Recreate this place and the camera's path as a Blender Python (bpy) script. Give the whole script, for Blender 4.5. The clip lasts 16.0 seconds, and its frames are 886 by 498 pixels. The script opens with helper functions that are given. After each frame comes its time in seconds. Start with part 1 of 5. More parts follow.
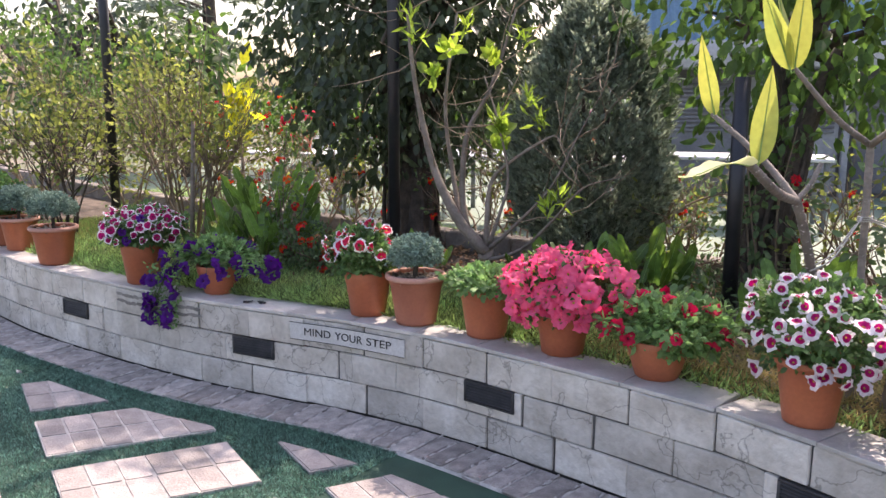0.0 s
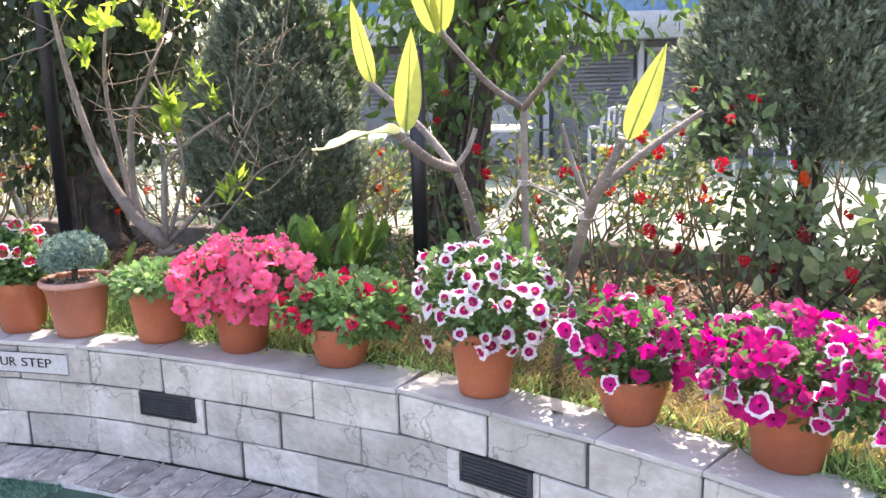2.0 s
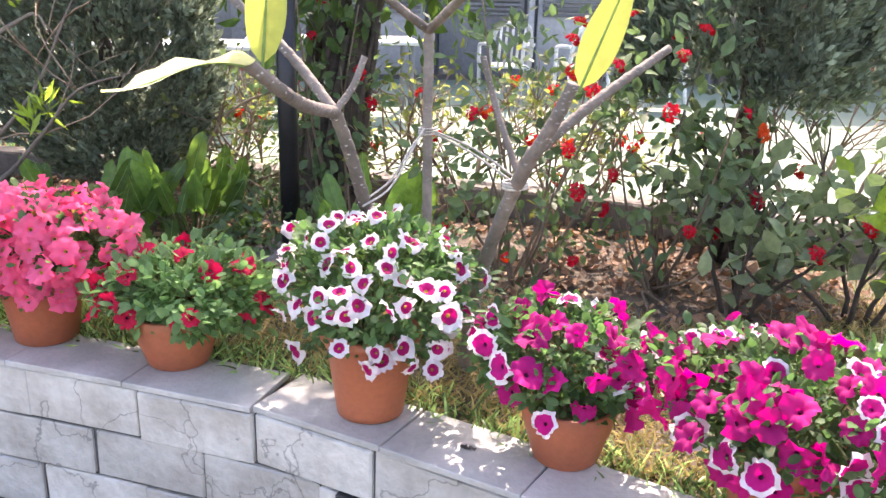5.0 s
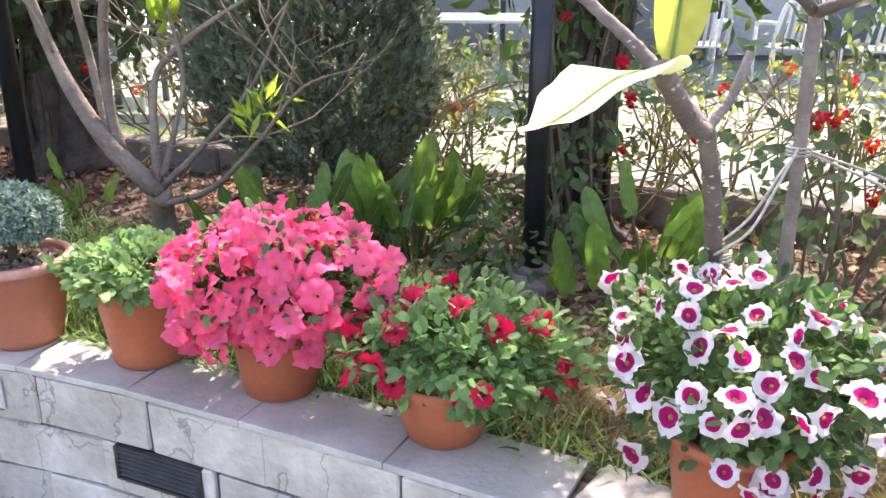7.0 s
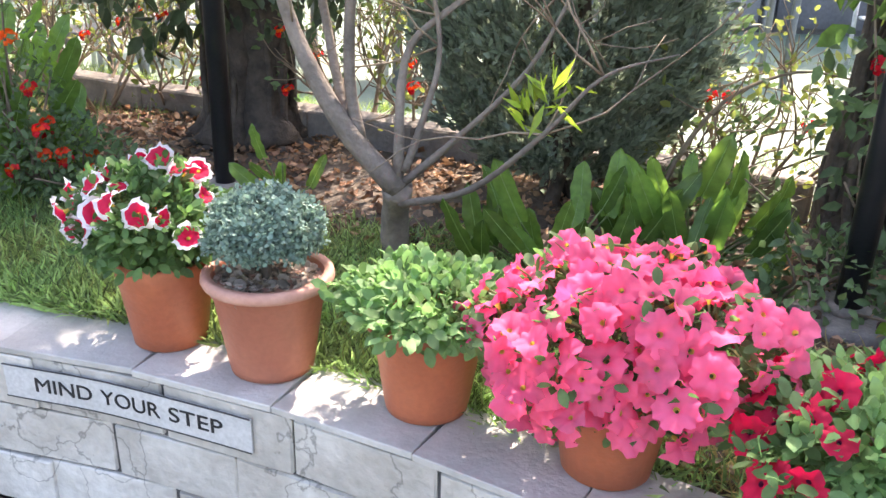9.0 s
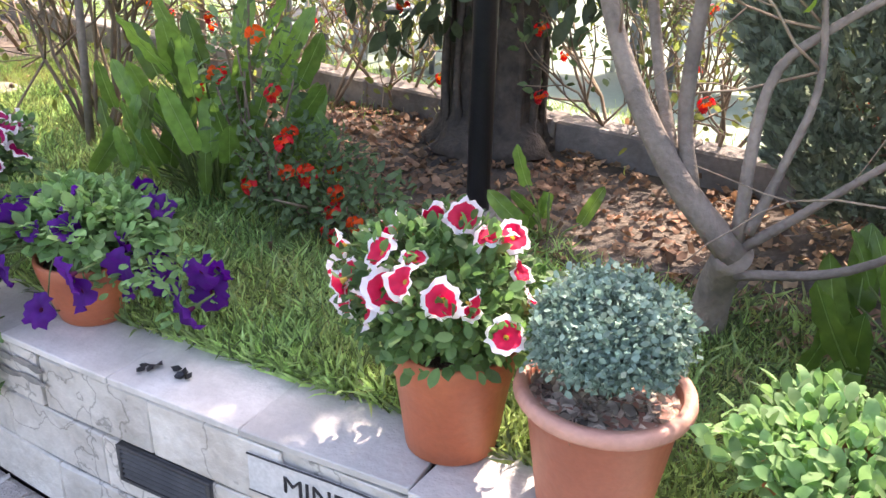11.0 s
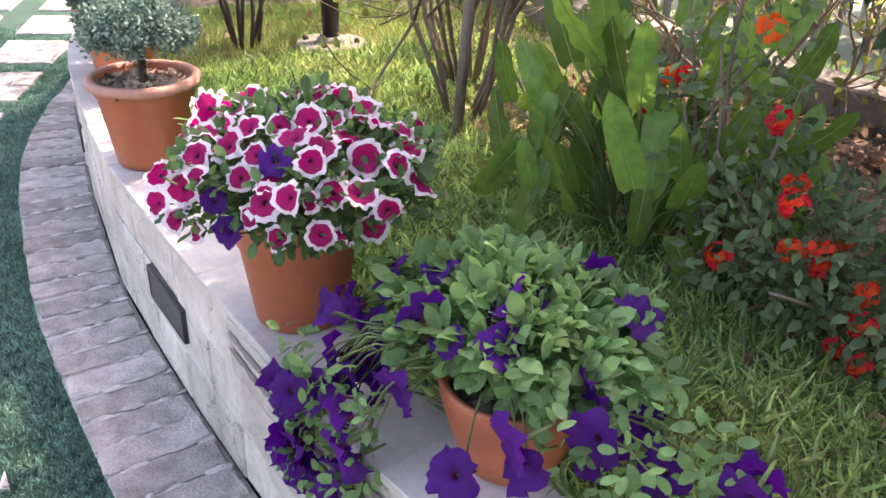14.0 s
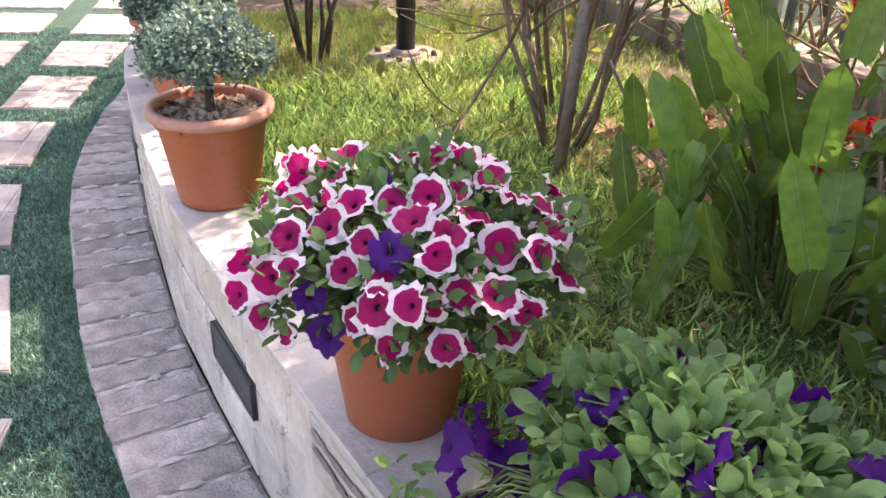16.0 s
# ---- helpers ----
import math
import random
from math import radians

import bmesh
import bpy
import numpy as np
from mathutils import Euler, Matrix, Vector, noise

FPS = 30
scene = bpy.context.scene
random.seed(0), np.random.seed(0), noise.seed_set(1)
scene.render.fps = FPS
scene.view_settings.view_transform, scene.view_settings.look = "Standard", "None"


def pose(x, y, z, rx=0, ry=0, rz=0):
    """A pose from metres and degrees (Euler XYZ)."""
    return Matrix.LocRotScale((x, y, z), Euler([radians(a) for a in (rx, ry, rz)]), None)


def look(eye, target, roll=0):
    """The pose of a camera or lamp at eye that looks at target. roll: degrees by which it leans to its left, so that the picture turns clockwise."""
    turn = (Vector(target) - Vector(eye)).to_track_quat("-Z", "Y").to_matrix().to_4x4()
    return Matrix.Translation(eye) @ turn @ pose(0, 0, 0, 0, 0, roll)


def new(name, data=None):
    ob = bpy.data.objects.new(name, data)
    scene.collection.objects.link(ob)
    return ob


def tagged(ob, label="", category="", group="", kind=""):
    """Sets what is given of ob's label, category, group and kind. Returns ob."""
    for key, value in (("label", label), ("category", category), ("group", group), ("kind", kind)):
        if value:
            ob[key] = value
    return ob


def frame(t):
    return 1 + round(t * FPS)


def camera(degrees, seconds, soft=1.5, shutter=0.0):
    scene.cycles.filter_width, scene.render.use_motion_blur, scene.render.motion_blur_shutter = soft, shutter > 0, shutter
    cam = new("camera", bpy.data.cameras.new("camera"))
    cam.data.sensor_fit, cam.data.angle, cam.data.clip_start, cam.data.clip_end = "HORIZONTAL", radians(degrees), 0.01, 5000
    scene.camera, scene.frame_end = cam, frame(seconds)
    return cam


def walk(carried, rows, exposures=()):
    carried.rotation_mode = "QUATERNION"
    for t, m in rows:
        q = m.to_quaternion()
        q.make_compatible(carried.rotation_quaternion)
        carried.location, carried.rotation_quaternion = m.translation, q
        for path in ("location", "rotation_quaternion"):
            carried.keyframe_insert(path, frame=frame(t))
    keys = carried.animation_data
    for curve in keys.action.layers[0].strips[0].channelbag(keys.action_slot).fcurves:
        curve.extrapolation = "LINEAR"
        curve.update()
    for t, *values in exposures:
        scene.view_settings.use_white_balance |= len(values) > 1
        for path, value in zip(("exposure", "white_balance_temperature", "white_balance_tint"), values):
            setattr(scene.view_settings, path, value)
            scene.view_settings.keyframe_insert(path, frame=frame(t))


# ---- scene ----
cam = camera(55.7, 16.0)
PATH = [
    (0, (0.767, 0.068, 1.618), (0.225, 1.961, 1.269), 0.2),
    (0.5, (0.821, 0.088, 1.585), (0.474, 2.029, 1.248), 0.4),
    (1, (0.881, 0.151, 1.594), (0.634, 2.104, 1.242), -0.8),
    (1.5, (0.977, 0.268, 1.589), (0.854, 2.229, 1.214), -1.4),
    (2, (1.034, 0.354, 1.575), (1.079, 2.314, 1.179), -1.5),
    (2.5, (1.076, 0.471, 1.551), (1.256, 2.416, 1.122), -1.6),
    (3, (1.078, 0.664, 1.537), (1.435, 2.579, 1.085), -1.5),
    (3.2, (1.064, 0.736, 1.538), (1.485, 2.635, 1.074), -1.6),
    (5.3, (1.053, 1.267, 1.587), (1.372, 3.142, 0.967), 2.3),
    (5.5, (1.031, 1.383, 1.554), (1.3, 3.261, 0.922), 1.3),
    (6, (0.884, 1.535, 1.573), (1.11, 3.411, 0.919), 0.9),
    (6.5, (0.777, 1.611, 1.579), (0.94, 3.492, 0.919), 0.4),
    (7, (0.671, 1.739, 1.563), (0.701, 3.627, 0.903), 0.4),
    (7.5, (0.577, 1.921, 1.545), (0.51, 3.805, 0.878), 0.7),
    (8, (0.461, 2.015, 1.549), (0.323, 3.887, 0.859), 1.2),
    (8.5, (0.266, 2.128, 1.55), (0.111, 3.986, 0.825), 1.6),
    (9, (0.077, 2.208, 1.555), (-0.086, 4.055, 0.806), 1.7),
    (9.2, (0.017, 2.235, 1.554), (-0.164, 4.079, 0.801), 1.7),
    (11.3, (-0.523, 2.79, 1.533), (-1.075, 4.533, 0.722), 1.9),
    (11.5, (-0.619, 2.837, 1.522), (-1.18, 4.574, 0.705), 2.2),
    (12, (-0.841, 2.936, 1.517), (-1.44, 4.648, 0.675), 2.0),
    (12.5, (-0.98, 3.037, 1.499), (-1.674, 4.706, 0.642), 0.9),
    (13, (-1.087, 3.177, 1.481), (-1.894, 4.776, 0.59), 0.5),
    (13.5, (-1.165, 3.253, 1.48), (-2.105, 4.76, 0.562), 0.4),
    (14, (-1.255, 3.304, 1.474), (-2.269, 4.75, 0.535), 1.5),
    (14.5, (-1.386, 3.374, 1.463), (-2.436, 4.786, 0.513), 1.6),
    (15, (-1.493, 3.435, 1.465), (-2.552, 4.828, 0.496), 1.4),
    (15.5, (-1.56, 3.475, 1.47), (-2.627, 4.864, 0.504), 1.4),
    (16, (-1.587, 3.495, 1.469), (-2.672, 4.875, 0.512), 1.4),
]
EXPOSURES = [(0, 1.28, 7000, 26), (0.5, 1.55, 7000, 26), (1.0, 1.7, 7000, 26), (2.5, 2.2, 7000, 26), (5.5, 2.1, 7050, 26), (7.0, 2.06, 7050, 26), (9.0, 2.22, 7000, 20), (12.0, 2.2, 7200, 27), (14.0, 2.1, 7500, 28), (16.0, 1.98, 7900, 29)]
walk(cam, [(t, look(eye, target, roll)) for t, eye, target, roll in PATH], EXPOSURES)

# ---- light ----
world = bpy.data.worlds.new("sky")
scene.world = world
world.use_nodes = True
wn = world.node_tree.nodes
sky = wn.new("ShaderNodeTexSky")
sky.sky_type = "NISHITA"
sky.sun_disc = False
SUN_EL, SUN_AZ = radians(52), radians(18)   # azimuth from +y towards +x
sky.sun_elevation, sky.sun_rotation = SUN_EL, SUN_AZ
sky.air_density, sky.dust_density, sky.ozone_density = 1.2, 3.0, 0.8
wn["Background"].inputs["Strength"].default_value = 0.15
world.node_tree.links.new(sky.outputs[0], wn["Background"].inputs["Color"])
sun_data = bpy.data.lights.new("sun", "SUN")
sun_data.energy, sun_data.angle, sun_data.color = 3.0, radians(0.8), (1.0, 0.93, 0.82)
sun = new("sun", sun_data)
sun.matrix_world = look((math.sin(SUN_AZ) * math.cos(SUN_EL) * 30, math.cos(SUN_AZ) * math.cos(SUN_EL) * 30, math.sin(SUN_EL) * 30), (0, 0, 0))

# ---- materials ----
def material(name, base, second=None, rough=0.7, scale=6.0, fine=60.0, bump=0.3, metal=0.0, vary=0.12, spec=0.5, through_light=0.0, per="object"):
    """Base and second colour mixed by broad noise, fine noise on top, bump; leaves let light through."""
    m = bpy.data.materials.new(name)
    m.use_nodes = True
    n, ln = m.node_tree.nodes, m.node_tree.links
    p, out = n["Principled BSDF"], n["Material Output"]
    second = second or tuple(c * 0.7 for c in base)
    co = n.new("ShaderNodeTexCoord")
    a, b = n.new("ShaderNodeTexNoise"), n.new("ShaderNodeTexNoise")
    a.inputs["Scale"].default_value, a.inputs["Detail"].default_value = scale, 5
    b.inputs["Scale"].default_value, b.inputs["Detail"].default_value = fine, 3
    geo = n.new("ShaderNodeNewGeometry")
    for t in (a, b):
        ln.new(geo.outputs["Position"], t.inputs["Vector"])
    ramp = n.new("ShaderNodeValToRGB")
    ramp.color_ramp.elements[0].position, ramp.color_ramp.elements[1].position = 0.36, 0.64
    ramp.color_ramp.elements[0].color, ramp.color_ramp.elements[1].color = (*second, 1), (*base, 1)
    ln.new(a.outputs[0], ramp.inputs[0])
    if per == "island":
        rnd = geo.outputs["Random Per Island"]
    else:
        rnd = n.new("ShaderNodeObjectInfo").outputs["Random"]
    mr = n.new("ShaderNodeMapRange")
    mr.inputs["To Min"].default_value, mr.inputs["To Max"].default_value = 1 - vary * 2, 1 + vary * 2
    ln.new(rnd, mr.inputs["Value"])
    mf = n.new("ShaderNodeMapRange")
    mf.inputs["From Min"].default_value, mf.inputs["From Max"].default_value = 0.3, 0.7
    mf.inputs["To Min"].default_value, mf.inputs["To Max"].default_value = 1 - vary, 1 + vary
    ln.new(b.outputs[0], mf.inputs["Value"])
    mul = n.new("ShaderNodeMath")
    mul.operation = "MULTIPLY"
    ln.new(mr.outputs[0], mul.inputs[0])
    ln.new(mf.outputs[0], mul.inputs[1])
    hsv = n.new("ShaderNodeHueSaturation")
    ln.new(ramp.outputs[0], hsv.inputs["Color"])
    ln.new(mul.outputs[0], hsv.inputs["Value"])
    ln.new(hsv.outputs[0], p.inputs["Base Color"])
    p.inputs["Roughness"].default_value, p.inputs["Metallic"].default_value = rough, metal
    p.inputs["Specular IOR Level"].default_value = spec
    if bump:
        bp = n.new("ShaderNodeBump")
        bp.inputs["Strength"].default_value, bp.inputs["Distance"].default_value = bump, 0.01
        ln.new(b.outputs[0], bp.inputs["Height"])
        ln.new(bp.outputs[0], p.inputs["Normal"])
    if through_light:
        tr, mix = n.new("ShaderNodeBsdfTranslucent"), n.new("ShaderNodeMixShader")
        hs2 = n.new("ShaderNodeHueSaturation")
        hs2.inputs["Value"].default_value, hs2.inputs["Saturation"].default_value = 1.9, 1.1
        ln.new(hsv.outputs[0], hs2.inputs["Color"])
        ln.new(hs2.outputs[0], tr.inputs["Color"])
        mix.inputs[0].default_value = through_light
        ln.new(p.outputs[0], mix.inputs[1])
        ln.new(tr.outputs[0], mix.inputs[2])
        ln.new(mix.outputs[0], out.inputs["Surface"])
    return m


def leafy(name, base, second, gloss=0.45, through_light=0.4, per="island", vary=0.2):
    return material(name, base, second, rough=gloss, scale=3.0, fine=40, bump=0.0, vary=vary, through_light=through_light, per=per, spec=0.4)


M_STONE = material("slate_stone", (0.60, 0.575, 0.53), (0.44, 0.41, 0.365), rough=0.62, scale=7, fine=38, bump=0.8, vary=0.09)
def veined(m, scale, width, depth):
    """Thin dark natural cracks across a stone."""
    n, ln = m.node_tree.nodes, m.node_tree.links
    bsdf = n["Principled BSDF"]
    old = bsdf.inputs["Base Color"].links[0].from_socket
    geo, nz, mx, vo = n.new("ShaderNodeNewGeometry"), n.new("ShaderNodeTexNoise"), n.new("ShaderNodeVectorMath"), n.new("ShaderNodeTexVoronoi")
    nz.inputs["Scale"].default_value, nz.inputs["Detail"].default_value = 4.0, 6
    ln.new(geo.outputs["Position"], nz.inputs["Vector"])
    mx.operation = "MULTIPLY_ADD"
    mx.inputs[1].default_value = (0.55, 0.55, 0.9)
    ln.new(nz.outputs["Color"], mx.inputs[0])
    ln.new(geo.outputs["Position"], mx.inputs[2])
    vo.feature = "DISTANCE_TO_EDGE"
    vo.inputs["Scale"].default_value = scale
    ln.new(mx.outputs[0], vo.inputs["Vector"])
    ra = n.new("ShaderNodeMapRange")
    ra.inputs["From Max"].default_value = width
    ra.inputs["To Min"].default_value, ra.inputs["To Max"].default_value = depth, 1.0
    ln.new(vo.outputs["Distance"], ra.inputs["Value"])
    hs = n.new("ShaderNodeHueSaturation")
    ln.new(old, hs.inputs["Color"])
    ln.new(ra.outputs[0], hs.inputs["Value"])
    ln.new(hs.outputs[0], bsdf.inputs["Base Color"])


veined(M_STONE, 2.6, 0.016, 0.5)
M_CAP = material("cap_stone", (0.55, 0.53, 0.50), (0.41, 0.395, 0.37), rough=0.5, scale=6, fine=60, bump=0.35, vary=0.06)
M_MORTAR = material("dark_mortar", (0.13, 0.125, 0.12), rough=0.95, scale=14, fine=90, bump=0.6)
M_KERB = material("kerb_brick", (0.47, 0.42, 0.385), (0.30, 0.27, 0.25), rough=0.85, scale=16, fine=130, bump=1.0, vary=0.16)
M_KERBJ = material("kerb_joint", (0.52, 0.49, 0.455), rough=0.95, scale=20, fine=120, bump=0.5)
M_TILE = material("concrete_tile", (0.42, 0.375, 0.345), (0.30, 0.265, 0.245), rough=0.85, scale=10, fine=90, bump=0.5, vary=0.10)
M_TILEJ = material("tile_joint", (0.48, 0.455, 0.425), rough=0.95, scale=20, fine=120, bump=0.4)
M_TURF = material("artificial_turf", (0.03, 0.085, 0.055), (0.02, 0.06, 0.04), rough=0.8, scale=5, fine=300, bump=0.9, vary=0.22)
M_TURFB = material("turf_fibre", (0.15, 0.275, 0.21), (0.09, 0.19, 0.14), rough=0.5, scale=3, fine=40, bump=0, vary=0.38, per="island", through_light=0.2)
M_SOIL = material("dry_soil", (0.20, 0.155, 0.115), (0.11, 0.085, 0.065), rough=0.95, scale=9, fine=70, bump=0.9)
M_GRASS = leafy("grass_blade", (0.18, 0.31, 0.095), (0.26, 0.33, 0.11), 0.6, 0.35, vary=0.25)
M_GRASS2 = leafy("coarse_blade", (0.19, 0.31, 0.115), (0.25, 0.33, 0.125), 0.42, 0.38, vary=0.38)
M_GRASS3 = leafy("pale_blade", (0.30, 0.40, 0.12), (0.36, 0.38, 0.15), 0.4, 0.35, vary=0.25)
M_STRAW = leafy("dry_blade", (0.36, 0.29, 0.14), (0.26, 0.21, 0.10), 0.7, 0.3, vary=0.2)
M_DRY = leafy("fallen_leaf", (0.21, 0.115, 0.07), (0.34, 0.22, 0.13), 0.75, 0.15, vary=0.3)
M_MULCH = leafy("leaf_mulch", (0.42, 0.34, 0.27), (0.20, 0.155, 0.12), 0.85, 0.1, vary=0.35)
M_POT = material("terracotta_plastic", (0.42, 0.125, 0.055), (0.36, 0.105, 0.05), rough=0.5, scale=7, fine=70, bump=0.12, vary=0.07)
M_POTPALE = material("faded_terracotta", (0.41, 0.15, 0.09), (0.36, 0.125, 0.075), rough=0.6, scale=9, fine=70, bump=0.15, vary=0.06)
M_RIM = material("bleached_rim", (0.50, 0.27, 0.205), (0.43, 0.21, 0.155), rough=0.65, scale=14, fine=80, bump=0.2, vary=0.06)
M_POTSOIL = material("pot_soil", (0.21, 0.16, 0.125), (0.09, 0.07, 0.055), rough=0.95, scale=30, fine=120, bump=1.0)
M_BLACK = material("black_paint", (0.012, 0.013, 0.017), (0.02, 0.02, 0.024), rough=0.4, scale=10, fine=80, bump=0.1)
M_GRILLE = material("dark_grille", (0.022, 0.023, 0.026), (0.04, 0.04, 0.042), rough=0.5, scale=12, fine=90, bump=0.2)
M_PLATE = material("plate_concrete", (0.27, 0.24, 0.215), (0.17, 0.15, 0.135), rough=0.85, scale=14, fine=80, bump=0.4)
M_RUST = material("rusty_bolt", (0.10, 0.06, 0.045), rough=0.8, scale=40, fine=150, bump=0.4)
M_BARK_D = material("dark_bark", (0.115, 0.09, 0.07), (0.06, 0.048, 0.04), rough=0.95, scale=16, fine=60, bump=1.0)
M_BARK_G = material("grey_bark", (0.27, 0.22, 0.18), (0.17, 0.14, 0.115), rough=0.85, scale=12, fine=70, bump=0.6)
M_BARK_P = material("plumeria_bark", (0.25, 0.21, 0.18), (0.16, 0.135, 0.115), rough=0.75, scale=14, fine=60, bump=0.6)
M_SCAR = material("leaf_scar", (0.46, 0.42, 0.38), rough=0.9, scale=30, fine=90, bump=0.3)
M_TWIG = material("pale_twig", (0.26, 0.20, 0.14), (0.17, 0.125, 0.09), rough=0.9, scale=10, fine=60, bump=0.4)
M_STEM = leafy("green_stem", (0.16, 0.22, 0.07), (0.12, 0.17, 0.06), 0.6, 0.2)
M_LEAF_A = leafy("dark_ficus_leaf", (0.075, 0.10, 0.055), (0.05, 0.075, 0.04), 0.36, 0.32)
M_LEAF_B = leafy("bright_ficus_leaf", (0.085, 0.15, 0.035), (0.05, 0.095, 0.03), 0.42, 0.42)
M_LEAF_Y = leafy("yellow_green_leaf", (0.19, 0.21, 0.06), (0.12, 0.145, 0.045), 0.5, 0.5)
M_LEAF_G = leafy("gardenia_leaf", (0.21, 0.26, 0.14), (0.15, 0.20, 0.11), 0.25, 0.4)
M_LEAF_N = leafy("new_leaf", (0.30, 0.40, 0.07), (0.22, 0.32, 0.06), 0.45, 0.5)
M_THUJA = leafy("thuja_spray", (0.22, 0.26, 0.19), (0.15, 0.185, 0.14), 0.75, 0.35)
M_PHIL = leafy("philodendron_leaf", (0.15, 0.25, 0.055), (0.10, 0.185, 0.045), 0.28, 0.45, per="object", vary=0.2)
M_PHILV = leafy("pale_midrib", (0.22, 0.32, 0.11), (0.18, 0.28, 0.09), 0.4, 0.3)
M_PLUM = leafy("yellowing_leaf", (0.36, 0.36, 0.09), (0.27, 0.31, 0.08), 0.42, 0.45, per="object", vary=0.1)
M_PLUMP = leafy("pale_leaf_underside", (0.46, 0.47, 0.27), (0.38, 0.40, 0.2), 0.5, 0.35, per="object", vary=0.08)
M_PET = leafy("petunia_leaf", (0.10, 0.185, 0.06), (0.065, 0.13, 0.045), 0.6, 0.35)
M_PETL = leafy("pale_petunia_leaf", (0.18, 0.30, 0.115), (0.12, 0.225, 0.08), 0.65, 0.35)
M_BLUE = leafy("grey_green_foliage", (0.21, 0.30, 0.24), (0.125, 0.20, 0.165), 0.75, 0.2)
M_LANT = leafy("lantana_leaf", (0.125, 0.19, 0.08), (0.08, 0.13, 0.055), 0.6, 0.3)
M_CROTON = leafy("croton_leaf", (0.62, 0.58, 0.07), (0.42, 0.46, 0.06), 0.4, 0.45)
def petal(name, c, d=None):
    return leafy(name, c, d or tuple(v * 0.75 for v in c), 0.8, 0.35, per="object", vary=0.1)
M_WHITE = petal("white_petal", (0.80, 0.76, 0.78), (0.70, 0.64, 0.70))
M_MAG = petal("magenta_petal", (0.44, 0.005, 0.13), (0.33, 0.004, 0.095))
M_HOT = petal("hot_magenta_petal", (0.56, 0.010, 0.20), (0.42, 0.007, 0.15))
M_VIO = petal("violet_petal", (0.10, 0.009, 0.215), (0.055, 0.005, 0.14))
M_RED = petal("red_petal", (0.64, 0.012, 0.025), (0.45, 0.006, 0.03))
M_ROSE = petal("rose_red_petal", (0.64, 0.016, 0.07), (0.52, 0.012, 0.055))
M_PINK = petal("pink_petal", (0.80, 0.165, 0.29), (0.72, 0.115, 0.235))
M_THROAT = petal("dark_throat", (0.09, 0.01, 0.05))
M_YTHR = petal("yellow_throat", (0.55, 0.42, 0.10))
M_ORG = petal("orange_floret", (0.75, 0.16, 0.015), (0.62, 0.05, 0.015))
M_CORAL = petal("coral_floret", (0.66, 0.04, 0.035), (0.55, 0.02, 0.03))
M_ROPE = material("white_string", (0.55, 0.52, 0.47), rough=0.9, scale=60, fine=200, bump=0.4)
M_SIGN = material("sign_board", (0.48, 0.48, 0.475), (0.43, 0.43, 0.425), rough=0.5, scale=8, fine=90, bump=0.1)
M_INK = material("black_lettering", (0.015, 0.015, 0.02), rough=0.5, bump=0)
M_SMEAR = material("worn_grey_paint", (0.16, 0.15, 0.14), (0.21, 0.2, 0.185), rough=0.8, scale=30, fine=120, bump=0.3)
M_COURT = material("green_court", (0.20, 0.27, 0.195), (0.18, 0.24, 0.175), rough=0.7, scale=1.2, fine=25, bump=0.1, vary=0.05)
M_EARTH = material("far_ground", (0.16, 0.14, 0.10), (0.09, 0.12, 0.05), rough=0.95, scale=0.4, fine=8, bump=0.3)
M_KERBBACK = material("weathered_kerb", (0.26, 0.23, 0.20), (0.16, 0.14, 0.12), rough=0.9, scale=6, fine=50, bump=0.6)
M_WALLG = material("grey_render", (0.44, 0.44, 0.46), (0.36, 0.36, 0.38), rough=0.8, scale=1.5, fine=20, bump=0.1)
M_SHUT = material("grey_shutter", (0.20, 0.20, 0.22), (0.15, 0.15, 0.165), rough=0.6, scale=2, fine=30, bump=0.1)
M_BRICK = material("red_brick", (0.34, 0.13, 0.10), (0.27, 0.095, 0.075), rough=0.85, scale=9, fine=60, bump=0.3, vary=0.1)
M_BRICKJ = material("brick_joint", (0.36, 0.31, 0.28), rough=0.95)
M_BLUEM = material("blue_sheet", (0.16, 0.30, 0.46), (0.13, 0.25, 0.40), rough=0.45, scale=2, fine=20, bump=0.05)
M_PLAS = material("white_plastic", (0.62, 0.63, 0.65), (0.52, 0.53, 0.55), rough=0.45, scale=4, fine=40, bump=0.05)
M_GREYC = material("grey_plastic", (0.20, 0.21, 0.22), (0.15, 0.155, 0.165), rough=0.45, scale=4, fine=40, bump=0.05)

# ---- mesh helpers ----
MASSES = ("stem_tangle", "branchwork", "root_mass", "twigwork", "leaf_tuft", "bark_scarring", "stalk_tangle", "foliage", "inner_foliage", "mulch", "crown", "sprays")
rng = np.random.default_rng(7)


def mesh_of(name, verts, faces, mats, slots=None, smooth=True):
    me = bpy.data.meshes.new(name)
    me.from_pydata(np.asarray(verts, float).tolist(), [], faces.tolist() if isinstance(faces, np.ndarray) else faces)
    for m in (mats if isinstance(mats, (list, tuple)) else [mats]):
        me.materials.append(m)
    if slots is not None:
        me.polygons.foreach_set("material_index", np.asarray(slots, np.int32))
    me.polygons.foreach_set("use_smooth", np.full(len(me.polygons), smooth))
    me.update()
    return me


def part(name, me, parent=None, label="", at=None):
    """One mesh object, under a thing or part if one is given."""
    ob = new(name, me)
    if parent is not None:
        ob.parent = parent
    if at is not None:
        ob.matrix_basis = at
    if label:
        ob["label"] = label
    if name in MASSES:
        ob["kind"] = "stuff"
    return ob


